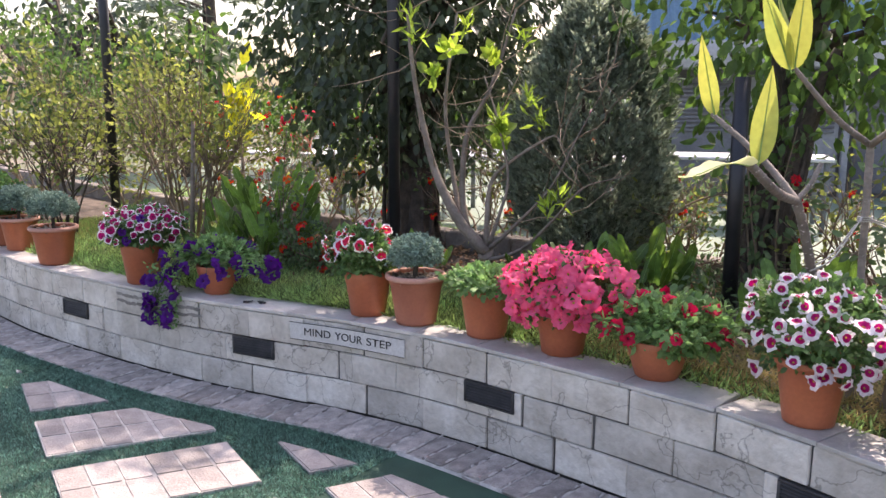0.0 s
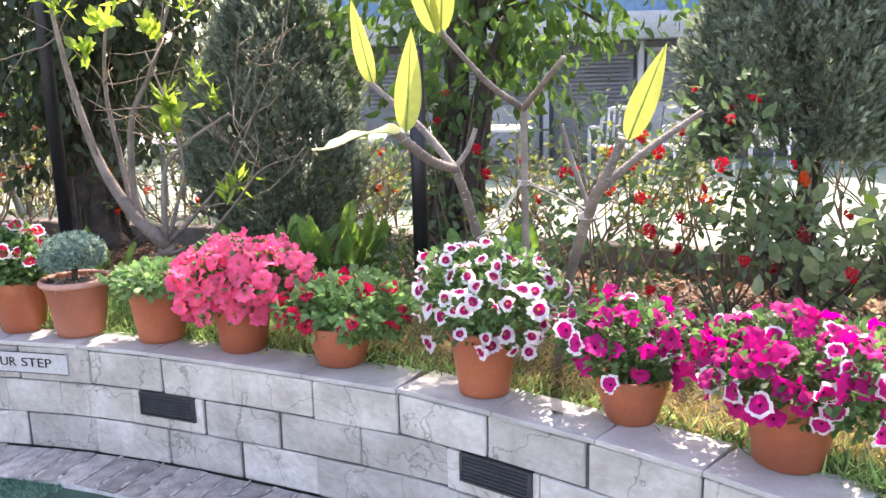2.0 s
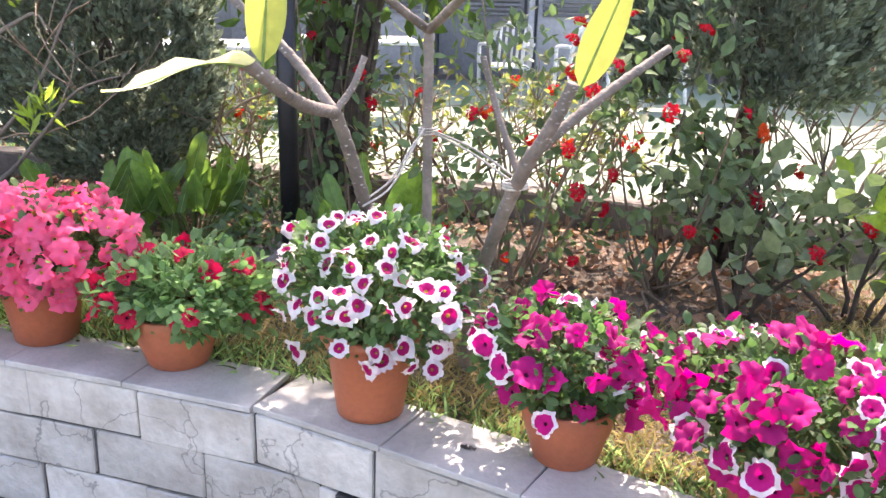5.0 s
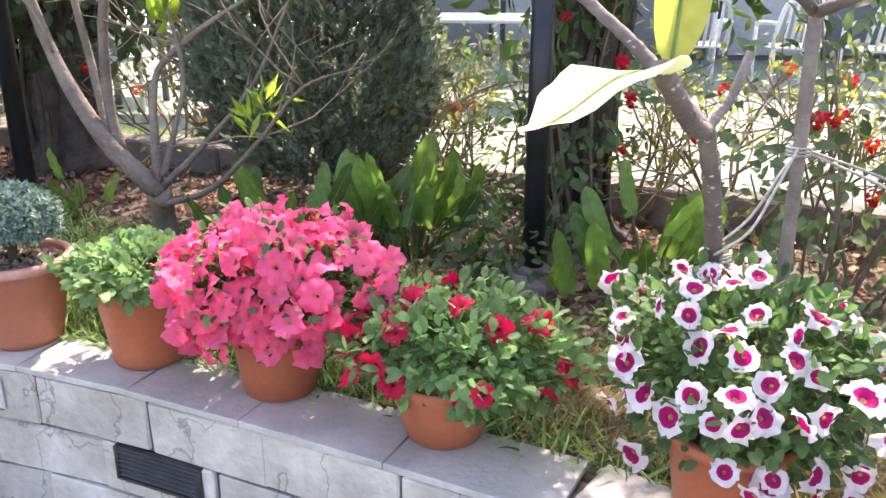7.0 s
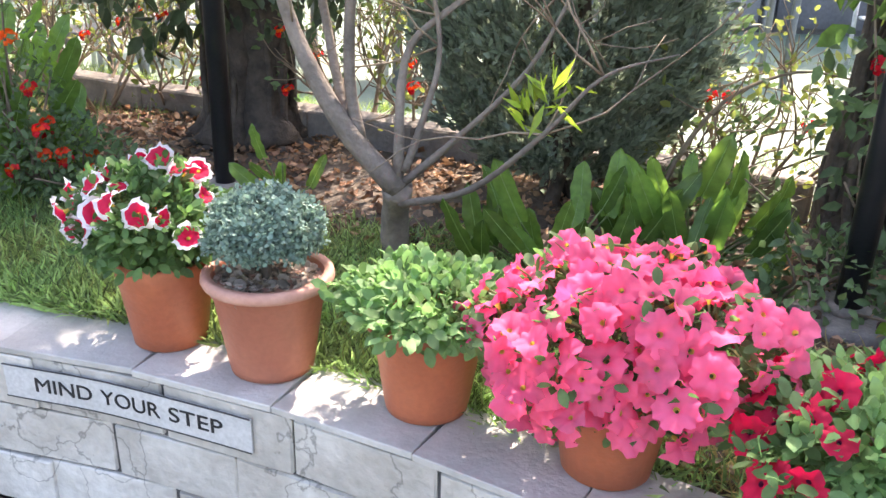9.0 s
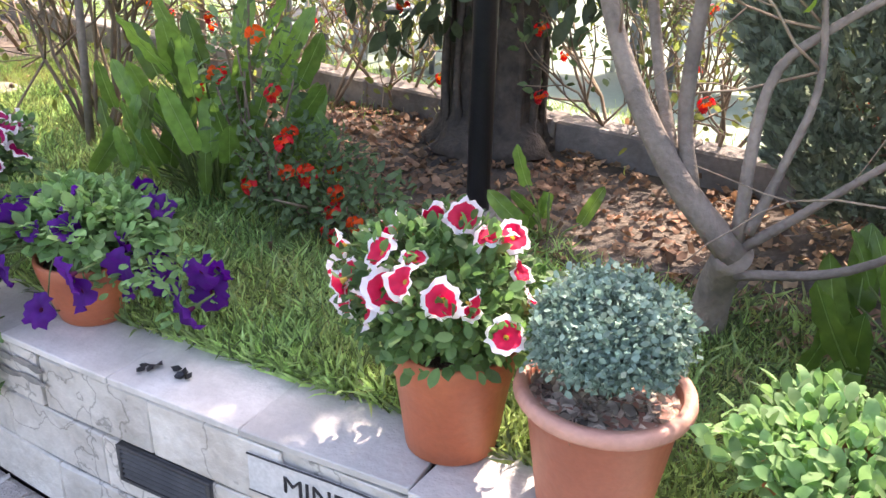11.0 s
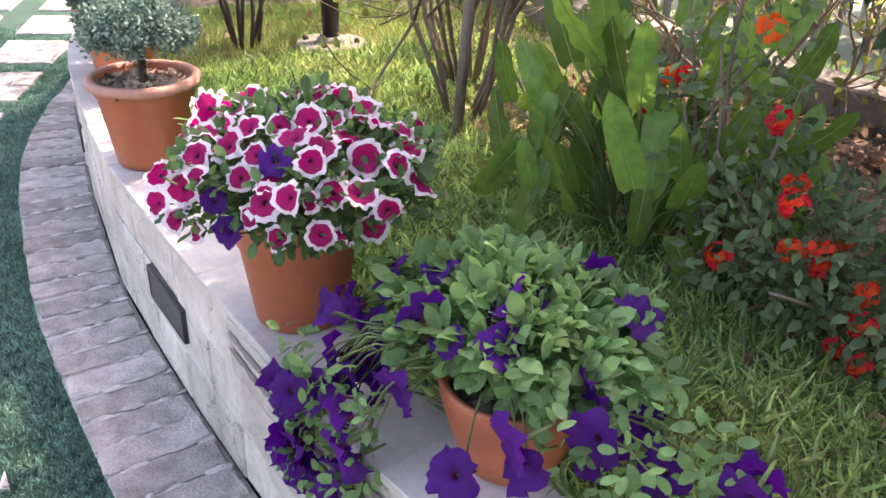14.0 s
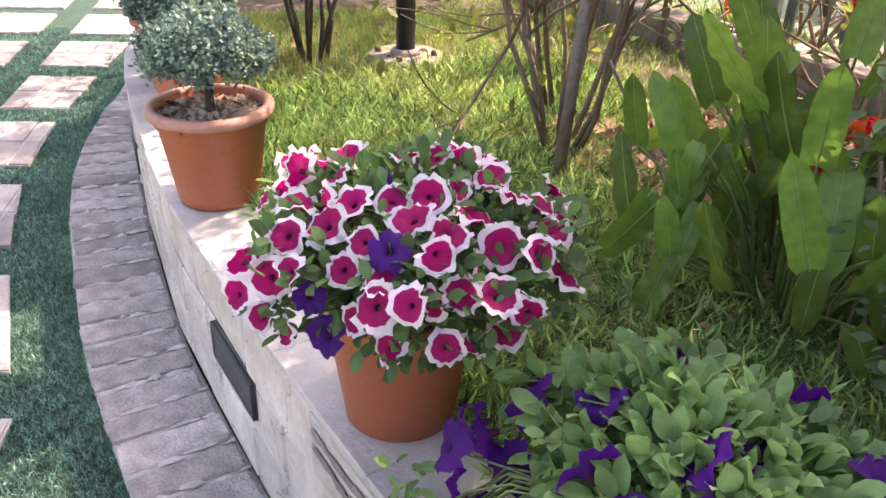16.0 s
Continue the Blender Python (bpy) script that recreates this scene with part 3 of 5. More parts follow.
room = lambda p: -behind(p)[0][0] - 0.47
for v0 in ROWS:
    deep = slab_depth(v0)
    for col in range(-5, 3):
        u0, u1 = .91 + SLAB_PITCH * col, slab_end(col, v0)
        mid = UX * (u0 + .37) + VX * (v0 + .24)
        dist, _s = behind(mid)
        if dist[0] > 0.1 or dist[0] < -3.6 or _s[0] < -8.5 or _s[0] > 4:
            continue
        quad = [UX * a + VX * b for a, b in ((u0, v0), (u1, v0), (u1, v0 + deep), (u0, v0 + deep))]
        base = clip(quad, room)
        if len(base) < 3:
            continue
        slab = empty("paving_slab", *base[0], 0)
        tagged(slab, "worn beige paving slab of small concrete blocks set in turf", "paving slab", "paving slabs")
        o = np.array(base[0])
        part("bed", mesh_of("bed", *prism([p - o for p in base], .01, .043), M_TILEJ, smooth=False), slab)
        wide = SLAB_W / 6
        for i in range(6):
            for j in range(2):
                a0, b0 = u0 + i * wide, v0 + j * deep / 2
                if a0 > u1 - .03:
                    continue
                g = rng.uniform(.004, .011, 4)
                cell = clip([UX * a + VX * b for a, b in ((a0 + g[0], b0 + g[1]), (a0 + wide - g[2], b0 + g[1] * .6), (a0 + wide - g[2] * .7, b0 + deep / 2 - g[3]), (a0 + g[0] * .8, b0 + deep / 2 - g[3]))], room)
                if len(cell) > 2:
                    part("block", mesh_of("block", *prism([p - o for p in cell], .02, .047 + rng.uniform(-.002, .002)), M_TILE, smooth=False), slab)

# ---- fuzz of the turf, grass, fallen leaves ----
n = 300000
s_, o_ = rng.uniform(-6.5, .5, n), -.27 - rng.uniform(0, 1, n) ** 2 * 2.0
pp = np.c_[np.interp(s_ + S_ZERO, S_ALL, LINE[:, 0]), np.interp(s_ + S_ZERO, S_ALL, LINE[:, 1])]
tt = np.gradient(LINE, axis=0)
tx = unit(np.c_[np.interp(s_ + S_ZERO, S_ALL, tt[:, 0]), np.interp(s_ + S_ZERO, S_ALL, tt[:, 1])])
pp = pp + o_[:, None] * np.c_[-tx[:, 1], tx[:, 0]]
uu, vv = TO_UV @ pp.T
row_v = np.array(ROWS)[np.clip(np.searchsorted(ROWS, vv, side="right") - 1, 0, len(ROWS) - 1)]
col_i = np.floor((uu - .91) / SLAB_PITCH)
on_slab = (vv > row_v) & (vv - row_v < np.where(row_v < 4.2, .48, .53)) & (uu - .91 - col_i * SLAB_PITCH < SLAB_W) & (o_ < -.47) & ~((col_i == -1) & (row_v > 6) & (uu > .375))
pp = pp[~on_slab]
n = len(pp)
FIB = (np.array([(-.12, 0, 0), (.12, 0, 0), (0, 1, .2)]), np.array([(0, 1, 2)]))
v, f = scatter(FIB, np.c_[pp, np.full(n, GROUND)], np.c_[rng.normal(size=(n, 2)) * .7, np.ones(n)], rng.normal(size=(n, 3)), rng.uniform(.012, .024, n))
tagged(part("turf_fibres", mesh_of("turf_fibres", v, f, M_TURFB)), "short green plastic turf fibres", "turf", kind="stuff")


def lawn_points(n, s0, s1, o0, o1):
    s, o = rng.uniform(s0, s1, n), rng.uniform(o0, o1, n)
    p = np.c_[np.interp(s + S_ZERO, S_ALL, LINE[:, 0]), np.interp(s + S_ZERO, S_ALL, LINE[:, 1])]
    t = unit(np.c_[np.interp(s + S_ZERO, S_ALL, tt[:, 0]), np.interp(s + S_ZERO, S_ALL, tt[:, 1])])
    return p + o[:, None] * np.c_[-t[:, 1], t[:, 0]], s, o


def bare(p):
    """How bare the bed is: under the trees and along the back kerb."""
    d = np.full(len(p), 9.0)
    for x, y, r in ((-1.15, 5.85, .75), (-.2, 5.4, .55), (.6, 5.0, .5), (1.5, 4.6, .6), (2.2, 4.2, .55), (2.5, 3.9, .4), (-2.2, 5.9, .45)):
        d = np.minimum(d, np.hypot((p[:, 0] - x) * .75, p[:, 1] - y) / r)
    return d


def shady_end(s):
    """Share of grass that lives: thin under the plumerias, full on the open lawn."""
    return np.interp(s, (-9, .7, 1.3, 2.9, 3.5, 9), (1, 1, .22, .22, .8, .8))


def grass(n, s0, s1, o0, o1, lo, hi, mat, name, label, keep=1.0, leaf=BLADE, lean=.55, alive=True):
    p, s, o = lawn_points(n, s0, s1, o0, o1)
    w = np.array([noise.noise(Vector((x * 1.7, y * 1.7, .3))) for x, y in p[::8]]).repeat(8)[:len(p)]
    ok = rng.uniform(0, 1, len(p)) < np.clip((bare(p) - .8) * 2.2, 0, 1) * np.clip(keep + w * .9, .12, 1) * (shady_end(s) if alive else 1)
    p = p[ok]
    n = len(p)
    z = lawn_z(p[:, 0], p[:, 1]) - .004
    v, f = scatter(leaf, np.c_[p, z], np.c_[rng.normal(size=(n, 2)) * lean, np.ones(n)], np.c_[rng.normal(size=(n, 2)), np.zeros(n)], rng.uniform(lo, hi, n))
    tagged(part(name, mesh_of(name, v, f, mat)), label, "grass", kind="stuff")


grass(130000, -4.8, 4.6, .19, 1.5, .022, .06, M_GRASS, "lawn_grass", "short green lawn grass with bare patches", 1.0)
grass(75000, -3.6, 1.2, .2, 1.75, .035, .085, M_GRASS2, "coarse_lawn_grass", "coarse leaning blades of green lawn grass", .9, COARSE, 1.1)
grass(14000, -3.6, 1.2, .2, 1.75, .04, .08, M_GRASS3, "pale_lawn_grass", "pale glossy blades scattered through the lawn", .8, COARSE, 1.2)
grass(45000, -7.5, 5.5, 1.4, 2.9, .04, .085, M_GRASS, "far_lawn_grass", "uneven green lawn grass below the shrubs", .8)
grass(20000, -4.8, 4.6, .185, .34, .045, .09, M_GRASS2, "edge_grass", "longer grass overhanging the wall cap", 1.0, COARSE, .8)
grass(60000, -4.8, 4.6, .25, 2.3, .03, .07, M_STRAW, "dry_grass", "straw coloured dry grass blades", .35, alive=False)
grass(30000, .9, 3.4, .25, 1.9, .03, .08, M_STRAW, "dry_bed_grass", "dry straw matted under the plumerias", .7, COARSE, 1.4, alive=False)
p, s_, o_ = lawn_points(26000, -4.5, 5.0, .6, 2.6)
p = p[(bare(p) < 1.25) | (rng.uniform(0, 1, len(p)) < .035)][:7000]
n = len(p)
v, f = scatter(CURL, np.c_[p, lawn_z(p[:, 0], p[:, 1]) + rng.uniform(.004, .03, n)], np.c_[rng.normal(size=(n, 2)), rng.normal(size=n) * .3], np.c_[rng.normal(size=(n, 2)) * .5, np.ones(n)], rng.uniform(.02, .05, n))
tagged(part("leaf_litter", mesh_of("leaf_litter", v, f, M_DRY)), "brown dry fallen leaves covering the bed", "leaf litter", kind="stuff")

for x, y, n in ((-1.037, 4.535, .075), (-1.0, 4.62, .05), (-1.32, 4.47, .03), (-1.28, 4.7, .03)):
    v, f = scatter(CURL, rng.uniform(-.3, .3, (3, 3)) * n, rng.normal(size=(3, 3)) * (1, 1, .2), rng.normal(size=(3, 3)) * .4 + (0, 0, 1), rng.uniform(.6, 1, 3) * n)
    v[:, 2] -= v[:, 2].min()
    tagged(part("fallen_leaf", mesh_of("fallen_leaf", v, f, M_DRY), at=pose(x, y, LAWN + .012)), "curled dry brown leaf lying on the lawn", "leaf", "dry leaves on the lawn")

# ---- things: potted plants on the wall cap ----
def pot_mesh(kind, h, r):
    """Terracotta coloured pots: 'rim' with a rolled rim, 'plain' straight, 'bowl' low."""
    b = r * .66
    if kind == "rim":
        prof = [(b * .9, 0), (b, .004), (b * 1.03, .02), (r * .86, h * .80), (r * .90, h * .82), (r * .90, h * .9), (r * .995, h * .905), (r * 1.02, h * .945), (r, h * .985),
                (r * .97, h), (r * .88, h * .995), (r * .85, h * .96), (r * .83, h * .84)]
    elif kind == "bowl":
        prof = [(b * .95, 0), (b * 1.02, .006), (r * .9, h * .6), (r * .97, h * .8), (r, h * .97), (r * .98, h), (r * .9, h * .99), (r * .86, h * .82)]
    else:
        prof = [(b * 1.02, 0), (b * 1.1, .005), (r * .9, h * .72), (r * .93, h * .74), (r * .96, h * .97), (r * .95, h), (r * .87, h * .99), (r * .83, h * .8)]
    return lathe(prof, 40)


def petunia(kind, r=.042, seed=0, open_=1.0):
    """A ruffled five-lobed trumpet: throat, inner petal and edge in their own materials."""
    g = np.random.default_rng(seed)
    sides = 30
    rings = [(.06, -.55), (.14, -.2), (.32, -.04), (.55, .05), (.74, .07), (.99, .02)]
    V = []
    ph = g.uniform(0, 6.28)
    for k, (q, z) in enumerate(rings):
        for j in range(sides):
            a = 2 * np.pi * j / sides
            lobe = 1 + (.055 * np.cos(5 * a) - .05 * np.cos(10 * a)) * q ** 2 + .06 * q ** 3 * np.sin(11 * a + ph) + .04 * q ** 3 * np.sin(17 * a + 2 * ph)
            zz = z * (1.5 - .5 * open_) + q ** 3 * (.15 * np.sin(7 * a + ph) + .08 * np.sin(13 * a + 3 * ph) + (.16 + .1 * (seed % 3)) * np.sin(2 * a + 2 * ph) - .05 * np.cos(5 * a)) - (1 - open_) * q * .35
            V.append((np.cos(a) * q * lobe * r, np.sin(a) * q * lobe * r * g.uniform(.985, 1.015), zz * r))
    F, sl = [], []
    for k in range(len(rings) - 1):
        for j in range(sides):
            i = (j + 1) % sides
            F.append([k * sides + j, k * sides + i, (k + 1) * sides + i, (k + 1) * sides + j])
            edge = 2 if (k == 4 or (k == 3 and abs(np.cos(2.5 * 2 * np.pi * (j + .5) / sides)) > kind[4])) else 1
            sl.append(0 if k == 0 else edge)
    base = len(V)
    tv, tf = tube([(0, 0, -.5 * r), (0, 0, -1.1 * r), (.05 * r, 0, -1.6 * r)], [.09 * r, .07 * r, .05 * r], 6)
    V += tv.tolist()
    F += [[i + base for i in q] for q in tf]
    sl += [3] * len(tf)
    return mesh_of("flower", V, F, [kind[1], kind[2], kind[3], M_STEM], sl)


# name, throat, inner, edge, how far the edge colour runs in
KINDS = {
    "pink": ("pink", M_YTHR, M_PINK, M_PINK, 2), "violet": ("violet", M_THROAT, M_VIO, M_VIO, 2), "red": ("red", M_THROAT, M_ROSE, M_ROSE, 2),
    "redwhite": ("redwhite", M_YTHR, M_ROSE, M_WHITE, 2), "magwhite": ("magwhite", M_THROAT, M_MAG, M_WHITE, 2),
    "whitemag": ("whitemag", M_YTHR, M_MAG, M_WHITE, -1), "hot": ("hot", M_THROAT, M_HOT, M_HOT, 2), "hotwhite": ("hotwhite", M_THROAT, M_HOT, M_WHITE, 2)}
FLOWERS = {}


def flowers_of(kind):
    if kind not in FLOWERS:
        FLOWERS[kind] = [petunia(KINDS[kind], .043, 11 * i + 3, o) for i, o in enumerate((1.0, 1.0, .9, .55, .2))]
    return FLOWERS[kind]


def facing(d, roll):
    """A turn whose z axis points along d."""
    return Vector(d).to_track_quat("Z", "Y").to_matrix().to_4x4() @ pose(0, 0, 0, 0, 0, roll)


def potted(s, off, pot, dome, kinds, count, leaf, label, fsize=1.0, pale=False, front=.5, hang=0.0, leaves_n=2100, lsize=.031, low=-.5, cat="potted plant"):
    """A pot on the cap with a dome of leaves and petunia flowers. dome: centre offset x, y, z over the pot's foot, and radii."""
    kind, h, r = pot
    p, t = on_wall(s, off)
    th = empty("potted_petunia" if kinds else "potted_shrub", p[0], p[1], TOP + .001, math.degrees(math.atan2(t[1], t[0])))
    tagged(th, label, cat, "potted plants on the wall")
    pm = part("pot", mesh_of("pot", *pot_mesh(kind, h, r), M_POTPALE if pale else M_POT), th)
    sv, sf = lathe([(r * .5, h * .80), (r * .85, h * .84), (r * .6, h * .87), (r * .2, h * .89)], 24)
    sv[:, 2] += rng.uniform(-.006, .006, len(sv))
    part("soil", mesh_of("soil", sv, sf, M_POTSOIL), pm)
    cx, cy, cz, rx, ry, rz = dome
    q, d = ball_points(leaves_n, .45)
    lump = 1 + .16 * np.sin(d[:, 0] * 5 + s * 3) * np.sin(d[:, 1] * 6 + 1) + .10 * np.sin(d[:, 2] * 9 + s)
    pos = q * lump[:, None] * (rx, ry, rz) + (cx, cy, cz)
    pos[:, 2] = np.maximum(pos[:, 2], .02 + h * .5 * (np.hypot(pos[:, 0] - cx, pos[:, 1] - cy) < r))
    along = d + rng.normal(size=d.shape) * .6 + (0, 0, .25)
    v, f = scatter(PLEAF, pos, along, d * .6 + (0, 0, .8) + rng.normal(size=d.shape) * .3, rng.uniform(.6, 1.25, len(pos)) * lsize)
    part("foliage", mesh_of("foliage", v, f, leaf), th)
    stems = []
    for k in range(16):
        a = rng.uniform(0, 6.28)
        e = np.array([math.cos(a) * rx * .8, math.sin(a) * ry * .8, rng.uniform(-.4, .7) * rz]) + (cx, cy, cz)
        stems.append(tube(smooth_line([(math.cos(a) * r * .3, math.sin(a) * r * .3, h * .85), ((e[0] + cx) * .4, (e[1] + cy) * .4, max(h * 1.1, e[2])), e], 6), [.003, .0015], 4))
    part("stem_tangle", mesh_of("stem_tangle", *joined(stems), M_STEM), th)
    made, tries, put = 0, 0, []
    while made < count and tries < count * 60:
        tries += 1
        dd = unit(rng.normal(size=3) + np.array((0, -front, .35)))
        if dd[2] < low or (dd[1] > .55 and dd[2] < .3):
            continue
        pt = dd * (rx, ry, rz) * rng.uniform(.93, 1.12) * (1 + .14 * math.sin(dd[0] * 5 + s * 3) * math.sin(dd[1] * 6 + 1)) + (cx, cy, cz)
        if dd[2] < 0:
            pt[2] -= hang * rng.uniform(0, 1) * -dd[2]
        if any(np.linalg.norm(pt - o) < .052 * fsize for o in put):
            continue
        put.append(pt)
        k = kinds[int(rng.integers(len(kinds)))]
        fs = flowers_of(k)
        me = fs[int(rng.choice(5, p=(.3, .27, .2, .15, .08)))]
        dirn = unit(dd * (1, 1, .8) + np.array((0, -.35 * front, .35)) + rng.normal(size=3) * .55)
        m = Matrix.Translation(pt) @ facing(dirn, rng.uniform(0, 360)) @ Matrix.Diagonal((*([fsize * rng.uniform(.68, 1.15)] * 3), 1))
        part("flower", me, th, at=m)
        made += 1
    return th


def rosette_shrub(s, off, pot, dome, label):
    """A pot with a short stem and a tight dome of curled grey-green foliage."""
    kind, h, r = pot
    p, t = on_wall(s, off)
    th = tagged(empty("potted_shrub", p[0], p[1], TOP + .001, rng.uniform(0, 360)), label, "potted plant", "potted plants on the wall")
    pm = part("pot", mesh_of("pot", *pot_mesh(kind, h, r), M_POTPALE if s > -1 else M_POT), th)
    part("rim", mesh_of("rim", *lathe([(r * 1.0, h * .903), (r * 1.028, h * .94), (r * 1.01, h * .99), (r * .97, h * 1.006), (r * .87, h * 1.0), (r * .86, h * .96), (r * .845, h * .80)], 40), M_RIM), pm, "faded pinkish rolled rim")
    part("soil", mesh_of("soil", *lathe([(r * .85, h * .83), (r * .6, h * .86), (r * .2, h * .875)], 24), M_POTSOIL), pm)
    n = 520
    a, q = rng.uniform(0, 6.28, n), np.sqrt(rng.uniform(0, 1, n)) * r * .8
    v, f = scatter(CURL, np.c_[np.cos(a) * q, np.sin(a) * q, np.full(n, h * .875)], rng.normal(size=(n, 3)) * (1, 1, .3), rng.normal(size=(n, 3)) * .6 + (0, 0, 1), rng.uniform(.012, .035, n))
    v[:, 2] += .006
    part("mulch", mesh_of("mulch", v, f, M_MULCH), pm, "dry leaf mulch")
    part("stem", mesh_of("stem", *tube([(0, 0, h * .84), (.004, .003, h * 1.02), (-.004, 0, h * 1.2)], [.014, .012, .011], 9, .1), M_BARK_D), th)
    cz, rx, rz = dome
    m = 520
    _, d = ball_points(m)
    d = d[d[:, 2] > -.3]
    m = len(d)
    lump = 1 + .12 * np.sin(d[:, 0] * 7 + s) * np.sin(d[:, 1] * 7) + rng.uniform(-.08, .06, m)
    c = d * (rx, rx, rz) * lump[:, None] + (0, 0, cz)
    k = 46
    cc, dd = c.repeat(k, 0), d.repeat(k, 0)
    al = unit(dd * .55 + rng.normal(size=dd.shape) * .75)
    v, f = scatter(CURL, cc + rng.normal(size=cc.shape) * .011, al, dd + rng.normal(size=dd.shape) * .5, rng.uniform(.007, .015, len(cc)))
    fol = part("foliage", mesh_of("foliage", v, f, M_BLUE), th)
    q, d2 = ball_points(1500, .3)
    v, f = scatter(OVATE, q * (rx * .6, rx * .6, rz * .6) * np.where(q[:, 2:3] < 0, (1, 1, .4), 1) + (0, 0, cz), d2 + rng.normal(size=d2.shape) * .5, d2, rng.uniform(.012, .025, len(q)))
    part("inner_foliage", mesh_of("inner_foliage", v, f, M_BLUE), th)
    return th


rosette_shrub(-2.63, .125, ("rim", .255, .155), (.375, .128, .085), "dense grey-green curled shrub in a terracotta pot with pale rim")
rosette_shrub(.29, .16, ("rim", .25, .15), (.345, .108, .075), "blue-green domed dwarf shrub in a terracotta pot with faded rim")
rosette_shrub(-3.36, .18, ("rim", .24, .14), (.35, .14, .10), "small grey-green shrub in a terracotta pot beside the lawn")
potted(-3.68, .18, ("rim", .24, .14), (0, 0, .36, .17, .17, .16), ["red"], 9, M_PET, "red flowering plant in a terracotta pot on the wall cap", .6)
potted(-4.1, .18, ("rim", .24, .14), (0, 0, .36, .2, .18, .16), ["red"], 14, M_PET, "bushy red flowering plant in a terracotta pot", .6)
potted(-4.75, .18, ("rim", .24, .14), (0, 0, .36, .2, .18, .16), ["pink"], 10, M_PET, "pink flowering plant in a terracotta pot", .6)
potted(-1.63, .125, ("plain", .24, .13), (0.02, .02, .33, .235, .23, .125), ["magwhite"] * 11 + ["violet"], 84, M_PET,
       "magenta petunias edged in white filling a terracotta pot", .76, front=.6, hang=.03, leaves_n=2500, low=-.3)
violet = potted(-1.03, .19, ("bowl", .165, .125), (-.05, .05, .225, .23, .17, .07), ["violet"], 11, M_PETL, "deep violet petunias trailing from a low terracotta pot", .95, front=.3, hang=.1, leaves_n=1900, lsize=.042, low=.0)
sprig = []
for x0, x1, y0, y1, z0, z1, count in ((-.36, -.12, -.27, -.2, -.17, .13, 20), (-.34, -.16, -.2, -.1, .1, .27, 9), (-.1, .14, -.2, -.12, .1, .2, 4), (.14, .44, -.1, .06, .13, .25, 10)):
    for k in range(count):
        q = np.array((rng.uniform(x0, x1), rng.uniform(y0, y1), rng.uniform(z0, z1)))
        dirn = np.array((rng.normal() * .5, -.8, rng.uniform(-.5, .6)))
        part("flower", flowers_of("violet")[int(rng.choice(5, p=(.2, .2, .2, .2, .2)))], violet, at=Matrix.Translation(q) @ facing(dirn, rng.uniform(0, 360)) @ Matrix.Diagonal((*([rng.uniform(.75, 1.1)] * 3), 1)))
        sprig.append(tube(smooth_line([(0, -.02, .15), (q[0] * .6, q[1] * .6, .2), (q[0], q[1] + .02, q[2] - .02)], 6), [.0025, .0015], 4))
part("stem_tangle", mesh_of("stem_tangle", *joined(sprig), M_STEM), violet)
n = 260
pos = np.vstack([np.c_[rng.uniform(-.36, -.1, n), rng.uniform(-.25, -.19, n), rng.uniform(-.18, .17, n)], np.c_[rng.uniform(.1, .4, n), rng.uniform(-.1, .08, n), rng.uniform(.12, .24, n)]])
v, f = scatter(PLEAF, pos, rng.normal(size=pos.shape) + (0, -.5, .2), rng.normal(size=pos.shape) * .5 + (0, -.5, .8), rng.uniform(.018, .036, len(pos)))
part("foliage", mesh_of("foliage", v, f, M_PETL), violet)
potted(-.01, .175, ("plain", .23, .125), (-.03, .0, .32, .2, .17, .13), ["redwhite"], 24, M_PET, "red petunias edged in white in a terracotta pot", .85, front=.6, hang=.05, leaves_n=2300, low=-.1)
potted(.68, .175, ("rim", .235, .14), (.02, 0, .265, .215, .18, .05), [], 0, M_PETL, "leafy light green plant without flowers in a terracotta pot", leaves_n=1800, lsize=.035)
potted(1.09, .18, ("plain", .2, .125), (.0, .02, .285, .26, .22, .15), ["pink"], 150, M_PET, "great dome of bright pink petunias hiding its terracotta pot", .86, front=.6, hang=.07, leaves_n=1350, low=-.55)
potted(1.55, .175, ("bowl", .16, .13), (.02, .03, .215, .28, .2, .11), ["red"], 24, M_PETL, "red petunias among pale green leaves in a low terracotta bowl", .78, front=.7, hang=.08, leaves_n=2850, lsize=.036)
potted(2.155, .14, ("rim", .235, .13), (-.01, .05, .335, .26, .23, .165), ["whitemag"], 66, M_PET, "white petunias with magenta hearts in an orange terracotta pot", .76, front=.6, hang=.12, leaves_n=2750, low=-.55)
potted(2.66, .205, ("bowl", .15, .115), (-.03, 0.02, .25, .21, .18, .12), ["hotwhite", "hot", "hot"], 30, M_PET, "hot magenta petunias with thin white edges in a terracotta pot", .88, front=.7, hang=.1, leaves_n=1700, low=-.45)
potted(3.12, .21, ("plain", .21, .13), (.03, .05, .27, .36, .24, .12), ["hotwhite", "hot", "hot", "hot"], 92, M_PET, "broad mound of hot magenta petunias in a terracotta pot", .84, front=.6, hang=.1, leaves_n=3000, low=-.5)

